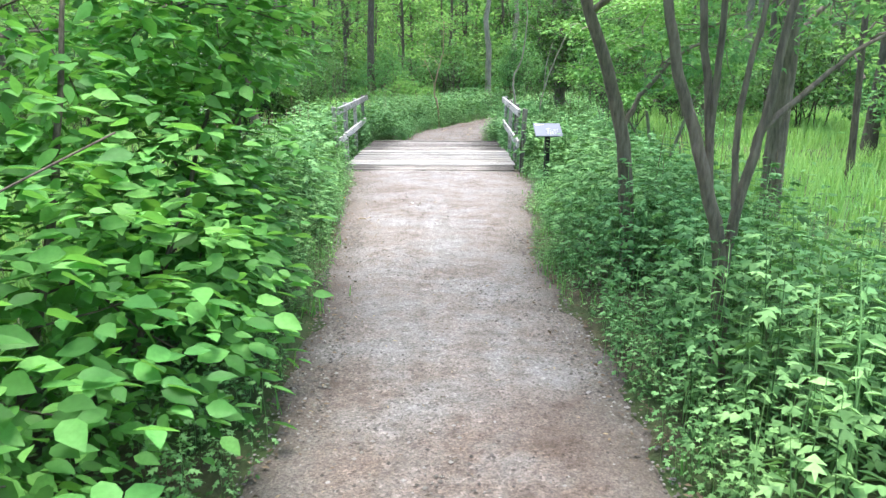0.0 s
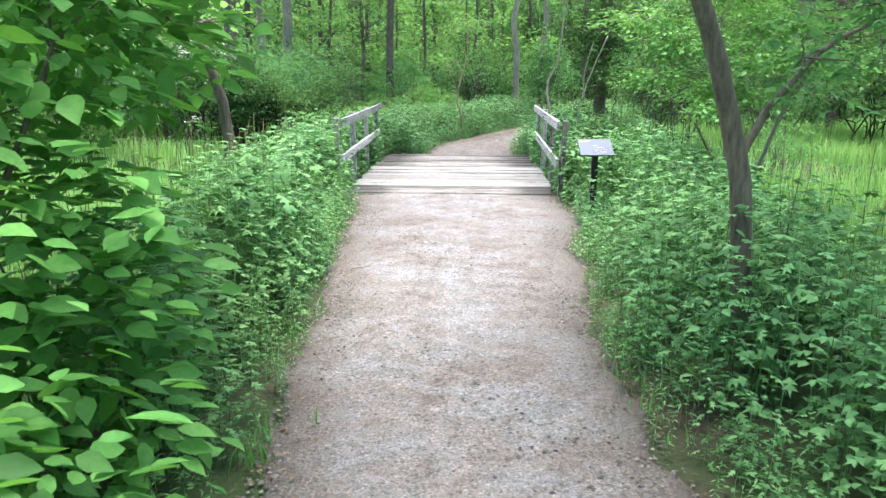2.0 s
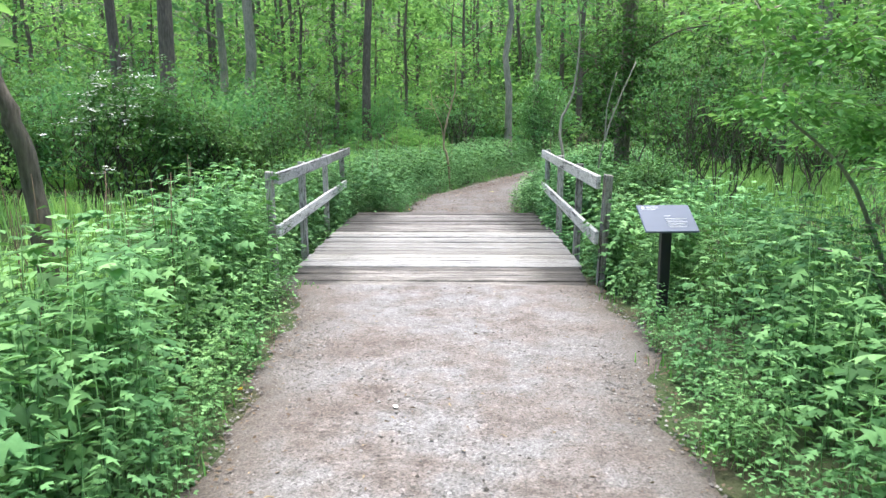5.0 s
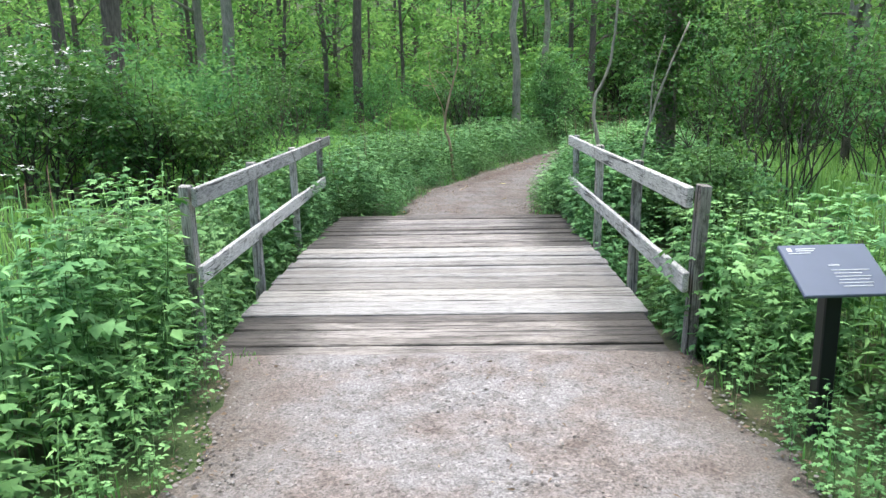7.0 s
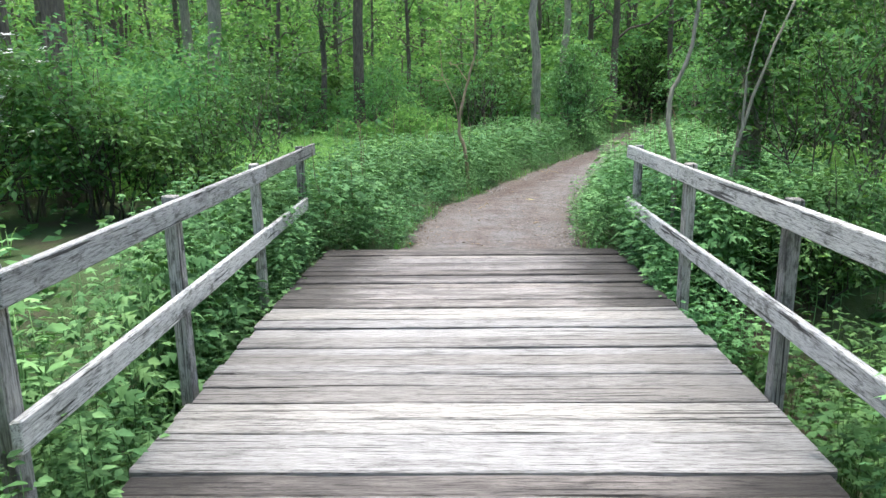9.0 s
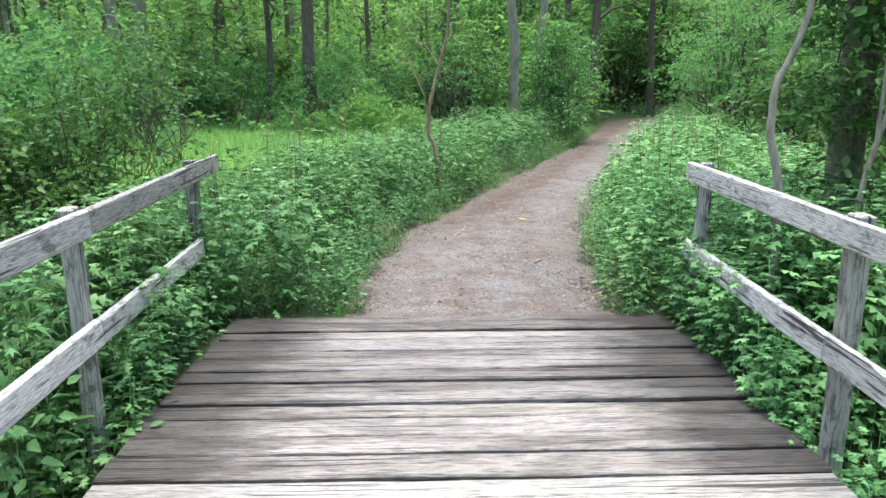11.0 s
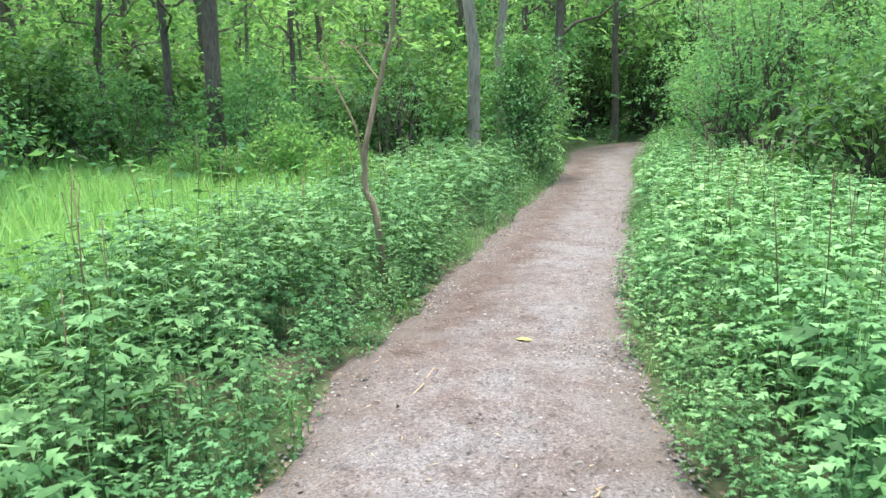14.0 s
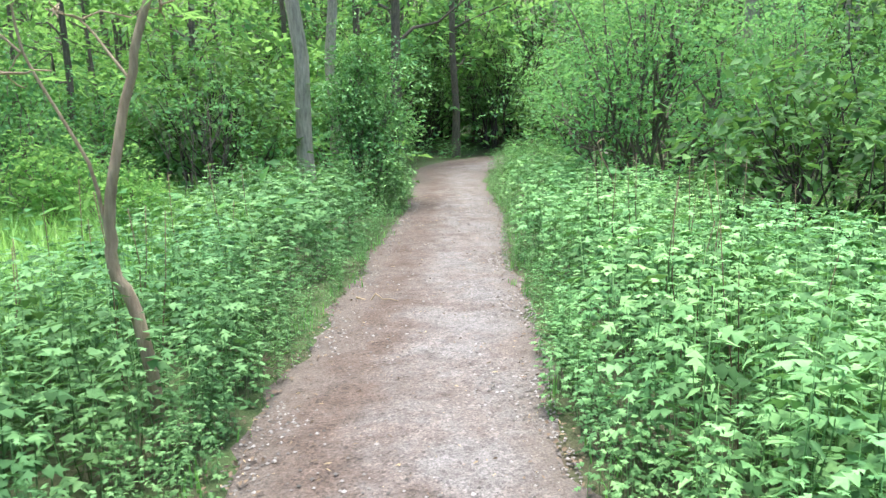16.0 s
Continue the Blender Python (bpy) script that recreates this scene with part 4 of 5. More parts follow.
BUSHES = [("open", -2.75, 20.9, 0.95), ("flower", -5.6, 19.4, 1.15), ("dark", -4.1, 19.9, 0.95), ("light", -4.7, 20.6, 1.2), ("light", -6.8, 20.5, 1.25), ("dark", -7.8, 19.6, 1.1), ("light", -3.7, 21.1, 1.15), ("light", -6.0, 22.4, 1.2), ("dark", -3.2, 20.2, 0.8),
          ("dark", -9.0, 20.6, 1.3), ("light", -7.2, 22.0, 1.3), ("light", -8.6, 23.4, 1.4), ("light", -4.6, 22.8, 1.15), ("light", -10.4, 22.6, 1.4), ("young", -6.6, 24.2, 1.4), ("dark", -10.8, 25.4, 1.6), ("light", -9.6, 28.6, 1.6), ("dark", -6.2, 31.2, 1.3), ("light", -4.6, 31.6, 1.2), ("light", -8.2, 31.0, 1.5), ("light", -0.8, 32.4, 1.1), ("light", -2.4, 33.4, 1.3), ("light", -5.2, 20.1, 1.05), ("light", -5.6, 27.0, 1.3), ("stems", -5.0, 26.6, 1.0), ("light", -7.4, 26.6, 1.3),
          ("open", 3.7, 18.5, 1.15), ("open", 4.6, 18.9, 1.25), ("open", 5.9, 18.9, 1.1), ("stems", 4.2, 18.3, 1.05), ("dark", 2.95, 17.3, 0.62), ("dark", 3.1, 15.6, 0.5), ("dark", 7.0, 23.8, 1.3), ("dark", 5.4, 24.6, 1.2),
          ("big", 6.3, 28.4, 1.0), ("big", 8.2, 28.0, 0.85), ("big", 10.2, 27.0, 0.75), ("dark", 9.0, 25.2, 0.9), ("dark", 10.4, 25.0, 0.9), ("big", 7.6, 31.4, 0.95), ("big", 10.4, 30.6, 0.9), ("light", 12.2, 27.6, 1.2), ("tall", 8.4, 34.2, 0.8), ("tall", 11.6, 34.4, 1.0), ("tall", 14.6, 33.2, 1.0), ("tall", 17.6, 32.4, 1.0),
          ("round", 3.1, 31.6, 0.98), ("light", 1.3, 34.0, 1.1), ("stems", 0.35, 29.8, 0.95), ("young", -1.2, 29.4, 0.9), ("young", -0.3, 28.2, 0.7), ("young", -2.6, 29.0, 0.7), ("light", 3.6, 35.6, 1.4), ("tall", 3.9, 39.4, 0.62),
          ("tall", 5.6, 44.2, 0.85), ("tall", 8.0, 45.0, 0.9), ("tall", 10.6, 44.8, 0.95), ("tall", 13.2, 44.4, 0.95), ("tall", 6.6, 47.5, 1.35), ("tall", 9.8, 48.4, 1.45), ("tall", 13.0, 48.0, 1.4), ("tall", 3.4, 46.8, 1.2), ("tall", 16.0, 43.0, 1.2), ("dark", 11.4, 38.2, 1.7), ("dark", 3.0, 42.4, 1.7),
          ("light", 8.5, 13.2, 1.3), ("dark", 10.2, 15.8, 1.5), ("light", 7.4, 21.2, 1.3), ("dark", 9.4, 20.6, 1.6), ("light", 12.0, 20.2, 1.6), ("dark", 11.6, 10.8, 1.5), ("light", 13.4, 14.6, 1.7), ("stems", 5.4, 15.4, 0.8),
          ("dark", -8.6, 15.4, 1.4), ("light", -8.2, 12.0, 1.2), ("young", -7.4, 17.4, 0.9), ("dark", -9.8, 18.0, 1.6), ("dark", -8.0, 8.0, 1.5), ("light", -9.6, 11.0, 1.6), ("dark", -6.0, 4.6, 1.5), ("dark", 7.4, 6.0, 1.3), ("light", 9.6, 3.0, 1.4)]
brng = random.Random(8)
for kind, x, y, s in BUSHES:
    put_bush(B[kind], x, y, LABEL[kind], brng.uniform(0, 6.28), s, "woodland bushes")
tries = 0
more = []
while len(more) < 90 and tries < 6000:
    tries += 1
    x, y = brng.uniform(-24, 28), brng.uniform(27, 58)
    if left_edge(min(y, 43.4)) - 2.2 < x < right_edge(min(y, 43.4)) + 2.0 and y < 44 or (x > -9 and y < 30 and x < 4) or (x < 13 and x > 5 and y < 32):
        continue
    if any((x - a) ** 2 + (y - b) ** 2 < 3.2 for a, b in more):
        continue
    more.append((x, y))
    kind = brng.choice(("dark", "light", "light", "young"))
    put_bush((FAR if y > 33 or abs(x) > 9 else B)[kind], x, y, LABEL[kind], brng.uniform(0, 6.28), brng.uniform(0.9, 1.9), "woodland bushes")

T = [tree_meshes("oak", 11.0, 0.16, (0.3, 0.1), 41, 13, 0.22, 2.6, 2600, 0.17, LEAF_SIMPLE, M_TREE, M_BARK, 0.8),
     tree_meshes("ash", 12.0, 0.12, (-0.2, 0.3), 42, 12, 0.3, 2.2, 2400, 0.17, LEAF_SIMPLE, M_YOUNG, M_BARK, 0.8),
     tree_meshes("pole", 9.0, 0.07, (0.2, -0.2), 43, 12, 0.18, 1.5, 1700, 0.145, LEAF_SIMPLE, M_YOUNG, M_BARK, 0.6),
     tree_meshes("pine", 12.0, 0.17, (0.0, 0.15), 44, 10, 0.4, 2.4, 2700, 0.17, LEAF_SIMPLE, M_TREE, M_BARK_PALE, 0.8),
     tree_meshes("maple", 13.0, 0.15, (0.1, 0.2), 45, 9, 0.5, 2.0, 1600, 0.17, LEAF_SIMPLE, M_TREE, M_BARK, 0.8),
     tree_meshes("linden", 12.0, 0.17, (0.1, 0.15), 48, 7, 0.62, 1.8, 1100, 0.17, LEAF_SIMPLE, M_TREE, M_BARK_PALE, 0.7)]
TF = [tree_meshes("oak", 11.0, 0.15, (0.3, 0.1), 51, 8, 0.16, 2.6, 1150, 0.29, LEAF_SIMPLE, M_TREE, M_BARK, 0.9),
      tree_meshes("ash", 12.0, 0.11, (-0.2, 0.3), 52, 8, 0.16, 2.2, 1150, 0.29, LEAF_SIMPLE, M_YOUNG, M_BARK, 0.9),
      tree_meshes("pole", 9.0, 0.06, (0.2, -0.2), 53, 8, 0.12, 1.6, 1000, 0.24, LEAF_SIMPLE, M_YOUNG, M_BARK, 0.7),
      tree_meshes("pine", 12.0, 0.16, (0.0, 0.15), 54, 7, 0.3, 2.4, 1050, 0.29, LEAF_SIMPLE, M_TREE, M_BARK_PALE, 0.9)]
TREE_LABEL = ["tall grey-brown woodland tree with a broad crown", "tall slender woodland tree with bright green leaves", "thin pole-like young woodland tree", "tall straight woodland tree with pale grey bark", "tall dark-barked woodland tree with a high thin crown", "tall straight pale-barked tree with a high crown"]
# Entries with y below 1 are unseen additions; the one at (3.6, 0.3) gives shade.
TREES = [(4, -2.6, 30.6, 1.05), (5, 1.95, 30.8, 0.8), (5, 3.4, 36.4, 0.9), (0, 5.4, 38.4, 1.0), (4, -5.4, 21.4, 1.15), (4, -7.2, 23.2, 0.95), (1, -3.9, 32.4, 0.8), (2, -5.2, 33.0, 1.1),
         (3, 14.4, 36.2, 1.3), (3, 17.8, 36.0, 1.5), (3, 13.5, 34.8, 1.2), (2, -1.6, 33.6, 1.0), (2, 0.4, 34.6, 1.1), (2, 6.8, 21.8, 1.0), (1, 9.4, 22.6, 0.9), (0, 9.0, 16.6, 0.9), (1, 12.2, 17.6, 1.0), (2, 6.2, 12.0, 0.8), (2, -8.4, 16.2, 1.0), (1, -10.0, 13.4, 1.0), (0, -9.0, 6.0, 1.0), (1, 10.5, 7.0, 1.0), (0, -4.6, -3.0, 0.9), (0, 3.6, 0.3, 0.95), (0, 8.4, -7.0, 1.0), (1, -7.5, -8.0, 1.0)]
for k, x, y, s in TREES:
    put_tree(T[k], x, y, TREE_LABEL[k], turn=brng.uniform(0, 6.28), scale=s, group="woodland trees")
spots = [(x, y) for _, x, y, _ in TREES]
tries = 0
while len(spots) < 135 and tries < 6000:
    tries += 1
    x, y = brng.uniform(-28, 32), brng.uniform(28, 66)
    if left_edge(min(y, 43.4)) - 1.8 < x < right_edge(min(y, 43.4)) + 1.8 and y < 45 or (-8 < x < 4 and y < 31) or (4 < x < 13 and y < 33):
        continue
    if any((x - a) ** 2 + (y - b) ** 2 < 4.0 for a, b in spots):
        continue
    spots.append((x, y))
    k = brng.choice((0, 1, 1, 2, 2, 2, 3))
    turn, size = brng.uniform(0, 6.28), brng.uniform(0.8, 1.25)
    if y < 40 and -4.5 < x - left_edge(y) < 0:
        continue
    put_tree((TF if y > 34 or abs(x) > 10 else T)[k], x, y, TREE_LABEL[k], turn=turn, scale=size, group="woodland trees")

# ---- undergrowth ----


def weed_template(kind, seed):
    rng = np.random.RandomState(seed)
    pieces = []
    if kind == "lobed":
        h, n = 0.9, 21
        stem = bent((0, 0, -0.05), (rng.normal(0, 0.05), rng.normal(0, 0.05), h), rng, 0.02, 4)
        z = np.concatenate([np.linspace(0.1, 0.82, n - 6), np.full(6, 0.9) + rng.uniform(-0.03, 0.03, 6)])
        size = np.concatenate([rng.uniform(0.1, 0.155, n - 6), rng.uniform(0.06, 0.1, 6)])
        tpl, drop, out = LEAF_LOBED, 0.25, 0.05
    elif kind == "lance":
        h, n = 0.95, 26
        stem = bent((0, 0, -0.05), (rng.normal(0, 0.06), rng.normal(0, 0.06), h), rng, 0.02, 4)
        z = np.linspace(0.15, 0.97, n)
        size = rng.uniform(0.1, 0.14, n) * np.linspace(1.1, 0.6, n)
        tpl, drop, out = LEAF_LANCE, 0.1, 0.0
    else:
        h, n = 0.7, 16
        stem = bent((0, 0, -0.05), (rng.normal(0, 0.06), rng.normal(0, 0.06), h), rng, 0.03, 4)
        z = np.linspace(0.15, 0.72, n)
        size = rng.uniform(0.08, 0.12, n)
        tpl, drop, out = LEAF_BROAD, 0.15, 0.07
    a = np.arange(n) * 2.4 + rng.rand()
    d = np.stack([np.cos(a), np.sin(a), np.full(n, -drop) + 0.9 * np.clip(z / h - 0.8, 0, 1)], -1) + rng.normal(0, 0.15, (n, 3))
    base = np.stack([np.interp(z, stem[:, 2], stem[:, 0]), np.interp(z, stem[:, 2], stem[:, 1]), z], -1) + d * (out + 0.02)
    pieces.append(place(tpl, base, d, size, rng))
    pieces.append(tube(stem, np.linspace(0.0045, 0.002, 4), 3))
    return join(pieces)


WEEDS = [weed_template("lobed", 1), weed_template("lobed", 2), weed_template("lance", 3), weed_template("lance", 4), weed_template("oval", 5)]


def bank(name, label, spots, heights, weights, seed, mat=None, most=1.15):
    rng = np.random.RandomState(seed)
    kinds = rng.choice(len(WEEDS), len(spots), p=np.array(weights) / sum(weights))
    pieces = []
    for k in range(len(WEEDS)):
        i = np.where(kinds == k)[0]
        if len(i):
            pieces.append(scatter(WEEDS[k], spots[i], rng.rand(len(i)) * 6.283, heights[i] / 0.92, most))
    tagged(new(name, tri_mesh(name, *join(pieces), mat or M_WEED)), label, "undergrowth", kind="stuff")


def bank_spots(y0, y1, side, depth, n, seed, tall):
    """Plants along one edge of the path: low at its very edge, full height further in."""
    rng = np.random.RandomState(seed)
    y = rng.uniform(y0, y1, n)
    off = 0.07 + depth * rng.rand(n) ** 1.1
    x = left_edge(y) - off if side < 0 else right_edge(y) + off
    wave = 0.12 * np.sin(y * 1.7 + side) + 0.08 * np.sin(y * 4.1)
    h = tall * (0.38 + 0.62 * smooth(0.0, 0.5, off + wave)) * (1 - 0.3 * smooth(0.7 * depth, depth, off)) * rng.uniform(0.72, 1.12, n)
    ok = ~((x > -1.75) & (x < 1.72) & (y > 13.3) & (y < 18.5))
    ok &= ~((x > 1.5) & (x < 2.2) & (y > 10.9) & (y < 12.45))
    return np.stack([x, y, land(x, y)], -1)[ok], h[ok]


def side_banks():
    for name, y0, y1, side, depth, n, tall, w, seed in (
            ("weed_bank", 6.2, 14.4, -1, 1.05, 640, 1.05, (3, 3, 2, 2, 1), 61), ("weed_bank", 0.5, 14.0, 1, 1.8, 1250, 0.9, (4, 4, 2.5, 2.5, 2), 62),
            ("weed_bank", 17.6, 25.5, -1, 2.25, 980, 0.8, (5, 5, 3, 3, 1), 63), ("weed_bank", 17.4, 26.5, 1, 2.9, 1350, 0.82, (5, 5, 2, 2, 1), 64),
            ("weed_bank", 25.5, 33.0, -1, 2.6, 480, 0.82, (3, 3, 2, 2, 2), 57), ("weed_bank", 26.5, 38.0, 1, 2.6, 560, 0.8, (3, 3, 3, 3, 2), 58),
            ("weed_bank", 31.0, 43.0, -1, 1.6, 300, 0.8, (2, 2, 2, 2, 2), 65), ("weed_bank", 0.0, 6.0, -1, 1.4, 260, 0.4, (1, 1, 1, 1, 5), 66)):
        p, h = bank_spots(y0, y1, side, depth, n, seed, tall)
        bank(name, "bank of tall green weeds with toothed and lobed leaves beside the path", p, h, w, seed, M_WEED_SHADED if y0 > 15 and side < 0 else M_WEED)
    for y0, y1, n, seed in ((1.5, 13.2, 520, 67), (18.5, 34, 760, 68)):
        rng = np.random.RandomState(seed)
        y, sd = rng.uniform(y0, y1, n), np.where(rng.rand(n) < 0.5, -1, 1)
        off = rng.uniform(-0.06, 0.3, n)
        x = np.where(sd < 0, left_edge(y) - off, right_edge(y) + off)
        bank("edge_weeds", "low green weeds creeping over the edge of the path", np.stack([x, y, land(x, y)], -1), rng.uniform(0.16, 0.4, n), (1, 2, 2, 1, 3), seed, M_WEED_SHADED if y0 > 15 else M_WEED)
    for x0, x1, y0, y1, n, seed in ((-1.5, -0.62, 18.5, 19.2, 70, 89), (1.3, 1.8, 18.42, 19.0, 40, 90), (1.55, 2.3, 10.9, 12.5, 60, 91)):
        rng = np.random.RandomState(seed)
        x, y = rng.uniform(x0, x1, n), rng.uniform(y0, y1, n)
        bank("edge_weeds", "low leafy weeds at the end of the bridge deck" if y0 > 15 else "low weeds round the foot of the sign", np.stack([x, y, land(x, y)], -1), rng.uniform(0.18, 0.42, n), (2, 2, 1, 1, 3), seed)
    rng = np.random.RandomState(98)
    n = 380
    y, off = rng.uniform(18.7, 25, n), rng.uniform(0.1, 1.7, n)
    x = np.where(rng.rand(n) < 0.5, left_edge(y) - off, right_edge(y) + off)
    bank("low_weeds", "low green weeds covering the soil under the taller ones", np.stack([x, y, land(x, y)], -1), rng.uniform(0.22, 0.45, n), (2, 2, 1, 1, 4), 99, M_WEED_SHADED)
    rng = np.random.RandomState(70)
    n = 340
    x = np.where(rng.rand(n) < 0.42, rng.uniform(-2.5, -1.55, n), rng.uniform(1.9, 3.6, n))
    y = np.where(x > 0, rng.uniform(17.0, 18.7, n), rng.uniform(13.4, 18.6, n))
    bank("ditch_weeds", "tall green weeds growing out of the ditch beside the bridge", np.stack([x, y, land(x, y)], -1), rng.uniform(0.6, 0.9, n) - 0.75 * land(x, y), (4, 4, 1, 1, 2), 71, M_WEED_SHADED, 0.95)


def bridge_weeds():
    for x0, x1, y0, y1, n, seed in ((-2.1, -1.62, 17.6, 19.5, 70, 72), (1.88, 2.45, 17.4, 19.2, 62, 73), (-1.9, -1.5, 13.0, 13.9, 22, 74), (1.62, 2.3, 12.8, 13.9, 40, 75), (1.6, 1.8, 13.25, 13.8, 14, 79), (-2.1, -1.6, 15.6, 18.6, 85, 77), (1.9, 2.3, 17.0, 18.4, 34, 80)):
        rng = np.random.RandomState(seed)
        x, y = rng.uniform(x0, x1, n), rng.uniform(y0, y1, n)
        bank("bridge_weeds", "lobed green weeds crowding the edge of the bridge deck", np.stack([x, y, land(x, y)], -1), rng.uniform(0.55, 0.9, n) - 0.85 * land(x, y), (4, 4, 0.3, 0.3, 1), seed, M_WEED_SHADED if y0 > 15 and x0 < 0 else M_WEED, 0.85)
    for x0, x1, y0, y1, n, seed in ((-1.85, -1.38, 13.4, 15.2, 60, 92), (-1.9, -1.4, 15.6, 18.9, 210, 87), (1.62, 2.25, 16.3, 18.7, 220, 88), (1.56, 1.72, 16.4, 18.5, 90, 97), (-1.52, -1.36, 16.4, 18.6, 90, 98), (1.6, 1.9, 13.2, 13.9, 40, 95), (-1.75, -1.36, 13.25, 13.9, 26, 96), (2.1, 3.6, 13.9, 16.6, 170, 93), (1.62, 2.2, 13.75, 14.9, 70, 99), (-3.2, -1.6, 13.9, 16.6, 120, 94)):
        rng = np.random.RandomState(seed)
        x, y = rng.uniform(x0, x1, n), rng.uniform(y0, y1, n)
        # Seeds 93, 94 and 99 take the darker bush leaf as painted ditch shade.
        bank("ditch_weeds", "low leafy weeds on the ditch banks under the bridge rail", np.stack([x, y, land(x, y)], -1), rng.uniform(0.3, 0.6, n) - 0.25 * land(x, y), (4, 4, 0.5, 0.5, 3), seed, M_BUSH if seed in (93, 94, 99) else M_WEED_SHADED if x0 < 0 else M_WEED)


side_banks()
bridge_weeds()


def dry_stalks():
    rng = np.random.RandomState(76)
    pieces = []
    for y0, y1, sd, n in ((6.5, 13, -1, 70), (18.8, 27, 1, 50), (18.8, 26, -1, 40), (6, 12, 1, 15)):
        for _ in range(n):
            y, off = rng.uniform(y0, y1), rng.uniform(0.5, 2.2)
            x = float(left_edge(y) - off if sd < 0 else right_edge(y) + off)
            b = np.array([x, y, float(land(x, y)) - 0.05])
            pieces.append(tube(bent(b, b + np.array([rng.normal(0, 0.08), rng.normal(0, 0.08), rng.uniform(0.9, 1.3)]), rng, 0.02, 4), np.linspace(0.005, 0.0025, 4), 4))
    tagged(new("dry_stalks", tri_mesh("dry_stalks", *join(pieces), M_STALK, smooth=True)), "thin dead brown stalks standing among the weeds", "stalks", kind="stuff")


dry_stalks()


def grass(name, label, n, box, hgt, seed, keep, mat=None):
    rng = np.random.RandomState(seed)
    x, y = rng.uniform(box[0], box[1], n), rng.uniform(box[2], box[3], n)
    k = keep(x, y)
    x, y = x[k], y[k]
    m = 6
    base = np.repeat(np.stack([x, y, land(x, y)], -1), m, 0)
    base[:, :2] += rng.normal(0, 0.06, (len(base), 2))
    h = hgt * rng.uniform(0.55, 1.2, len(base))
    a = rng.rand(len(base)) * 6.283
    lean = rng.uniform(0.1, 0.55, len(base)) * h
    d = np.stack([np.cos(a), np.sin(a), np.zeros(len(base))], -1)
    side = np.stack([-np.sin(a), np.cos(a), np.zeros(len(base))], -1) * (0.004 + 0.009 * hgt)
    up = np.array([0, 0, 1.0])
    midp = base + up * (h * 0.6)[:, None] + d * (lean * 0.35)[:, None]
    tip = base + up * (h * 0.95)[:, None] + d * lean[:, None]
    v = np.stack([base - side, base + side, midp + side * 0.8, midp - side * 0.8, tip], 1).reshape(-1, 3)
    f = np.array([(0, 1, 2), (0, 2, 3), (3, 2, 4)])[None] + (np.arange(len(base)) * 5)[:, None, None]
    tagged(new(name, tri_mesh(name, v, f.reshape(-1, 3), mat or M_GRASS)), label, "grass", kind="stuff")


grass("meadow_grass", "tall bright green meadow grass", 6200, (2.6, 14, 0, 26), 0.5, 81, lambda x, y: (x > right_edge(y) + 1.2) & ~((x < 4.6) & (y > 13.8) & (y < 17.6)), M_MEADOW)
grass("meadow_grass", "tall bright green meadow grass", 8200, (-10, 2, 20, 34), 0.55, 82, lambda x, y: (x < left_edge(y) - 1.5) & ~((x < -2.4) & (y < 22.5)), M_MEADOW)
grass("meadow_grass", "tall green grass between the weeds", 3200, (-9, -1.8, 5, 18.5), 0.45, 83, lambda x, y: (x < left_edge(y) - 0.9) & ~((y > 13.6) & (x > -4.5)), M_MEADOW)
grass("path_side_grass", "short tufts of grass along the path edge", 520, (-1.6, 2.2, 2, 13.2), 0.12, 84, lambda x, y: ((x < left_edge(y) + 0.05) & (x > left_edge(y) - 0.2)) | ((x > right_edge(y) - 0.04) & (x < right_edge(y) + 0.15)))
grass("path_side_grass", "short yellowish grass tufts where path and deck meet", 420, (-1.2, 1.5, 12.7, 18.9), 0.055, 86, lambda x, y: ((y < 13.38) & (x < -0.75 - 0.9 * (13.4 - y))) | ((y > 18.48) & (x < -0.42)) | ((y > 18.5) & (x > 1.15)))
grass("path_side_grass", "short tufts of grass along the path edge", 900, (-1, 6, 18.5, 34), 0.12, 85, lambda x, y: ((x < left_edge(y) + 0.04) & (x > left_edge(y) - 0.2)) | ((x > right_edge(y) - 0.04) & (x < right_edge(y) + 0.15)))


def forest_floor():
    rng = np.random.RandomState(90)
    n = 52000
    x, y = rng.uniform(-27, 31, n), rng.uniform(26, 62, n)
    near = np.arange(n) > 34000
    x[near], y[near] = rng.uniform(-22, 26, near.sum()), rng.uniform(-12, 30, near.sum())
    yy = np.minimum(y, 43.4)
    k = (x < left_edge(yy) - 0.6 - 1.4 * near) | (x > right_edge(yy) + 0.6 + 1.4 * near) | (y > 45)
    x, y = x[k], y[k]
    p = np.stack([x, y, land(x, y) + rng.rand(len(x)) ** 1.5 * np.where(near[k], 0.3, 0.9)], -1)
    d = rng.normal(0, 1, p.shape) * np.array([1, 1, 0.3])
    tagged(new("forest_undergrowth", tri_mesh("forest_undergrowth", *place(LEAF_SIMPLE, p, d, rng.uniform(0.12, 0.26, len(p)), rng), M_TREE)), "low leafy green undergrowth on the woodland floor", "undergrowth", kind="stuff")


forest_floor()


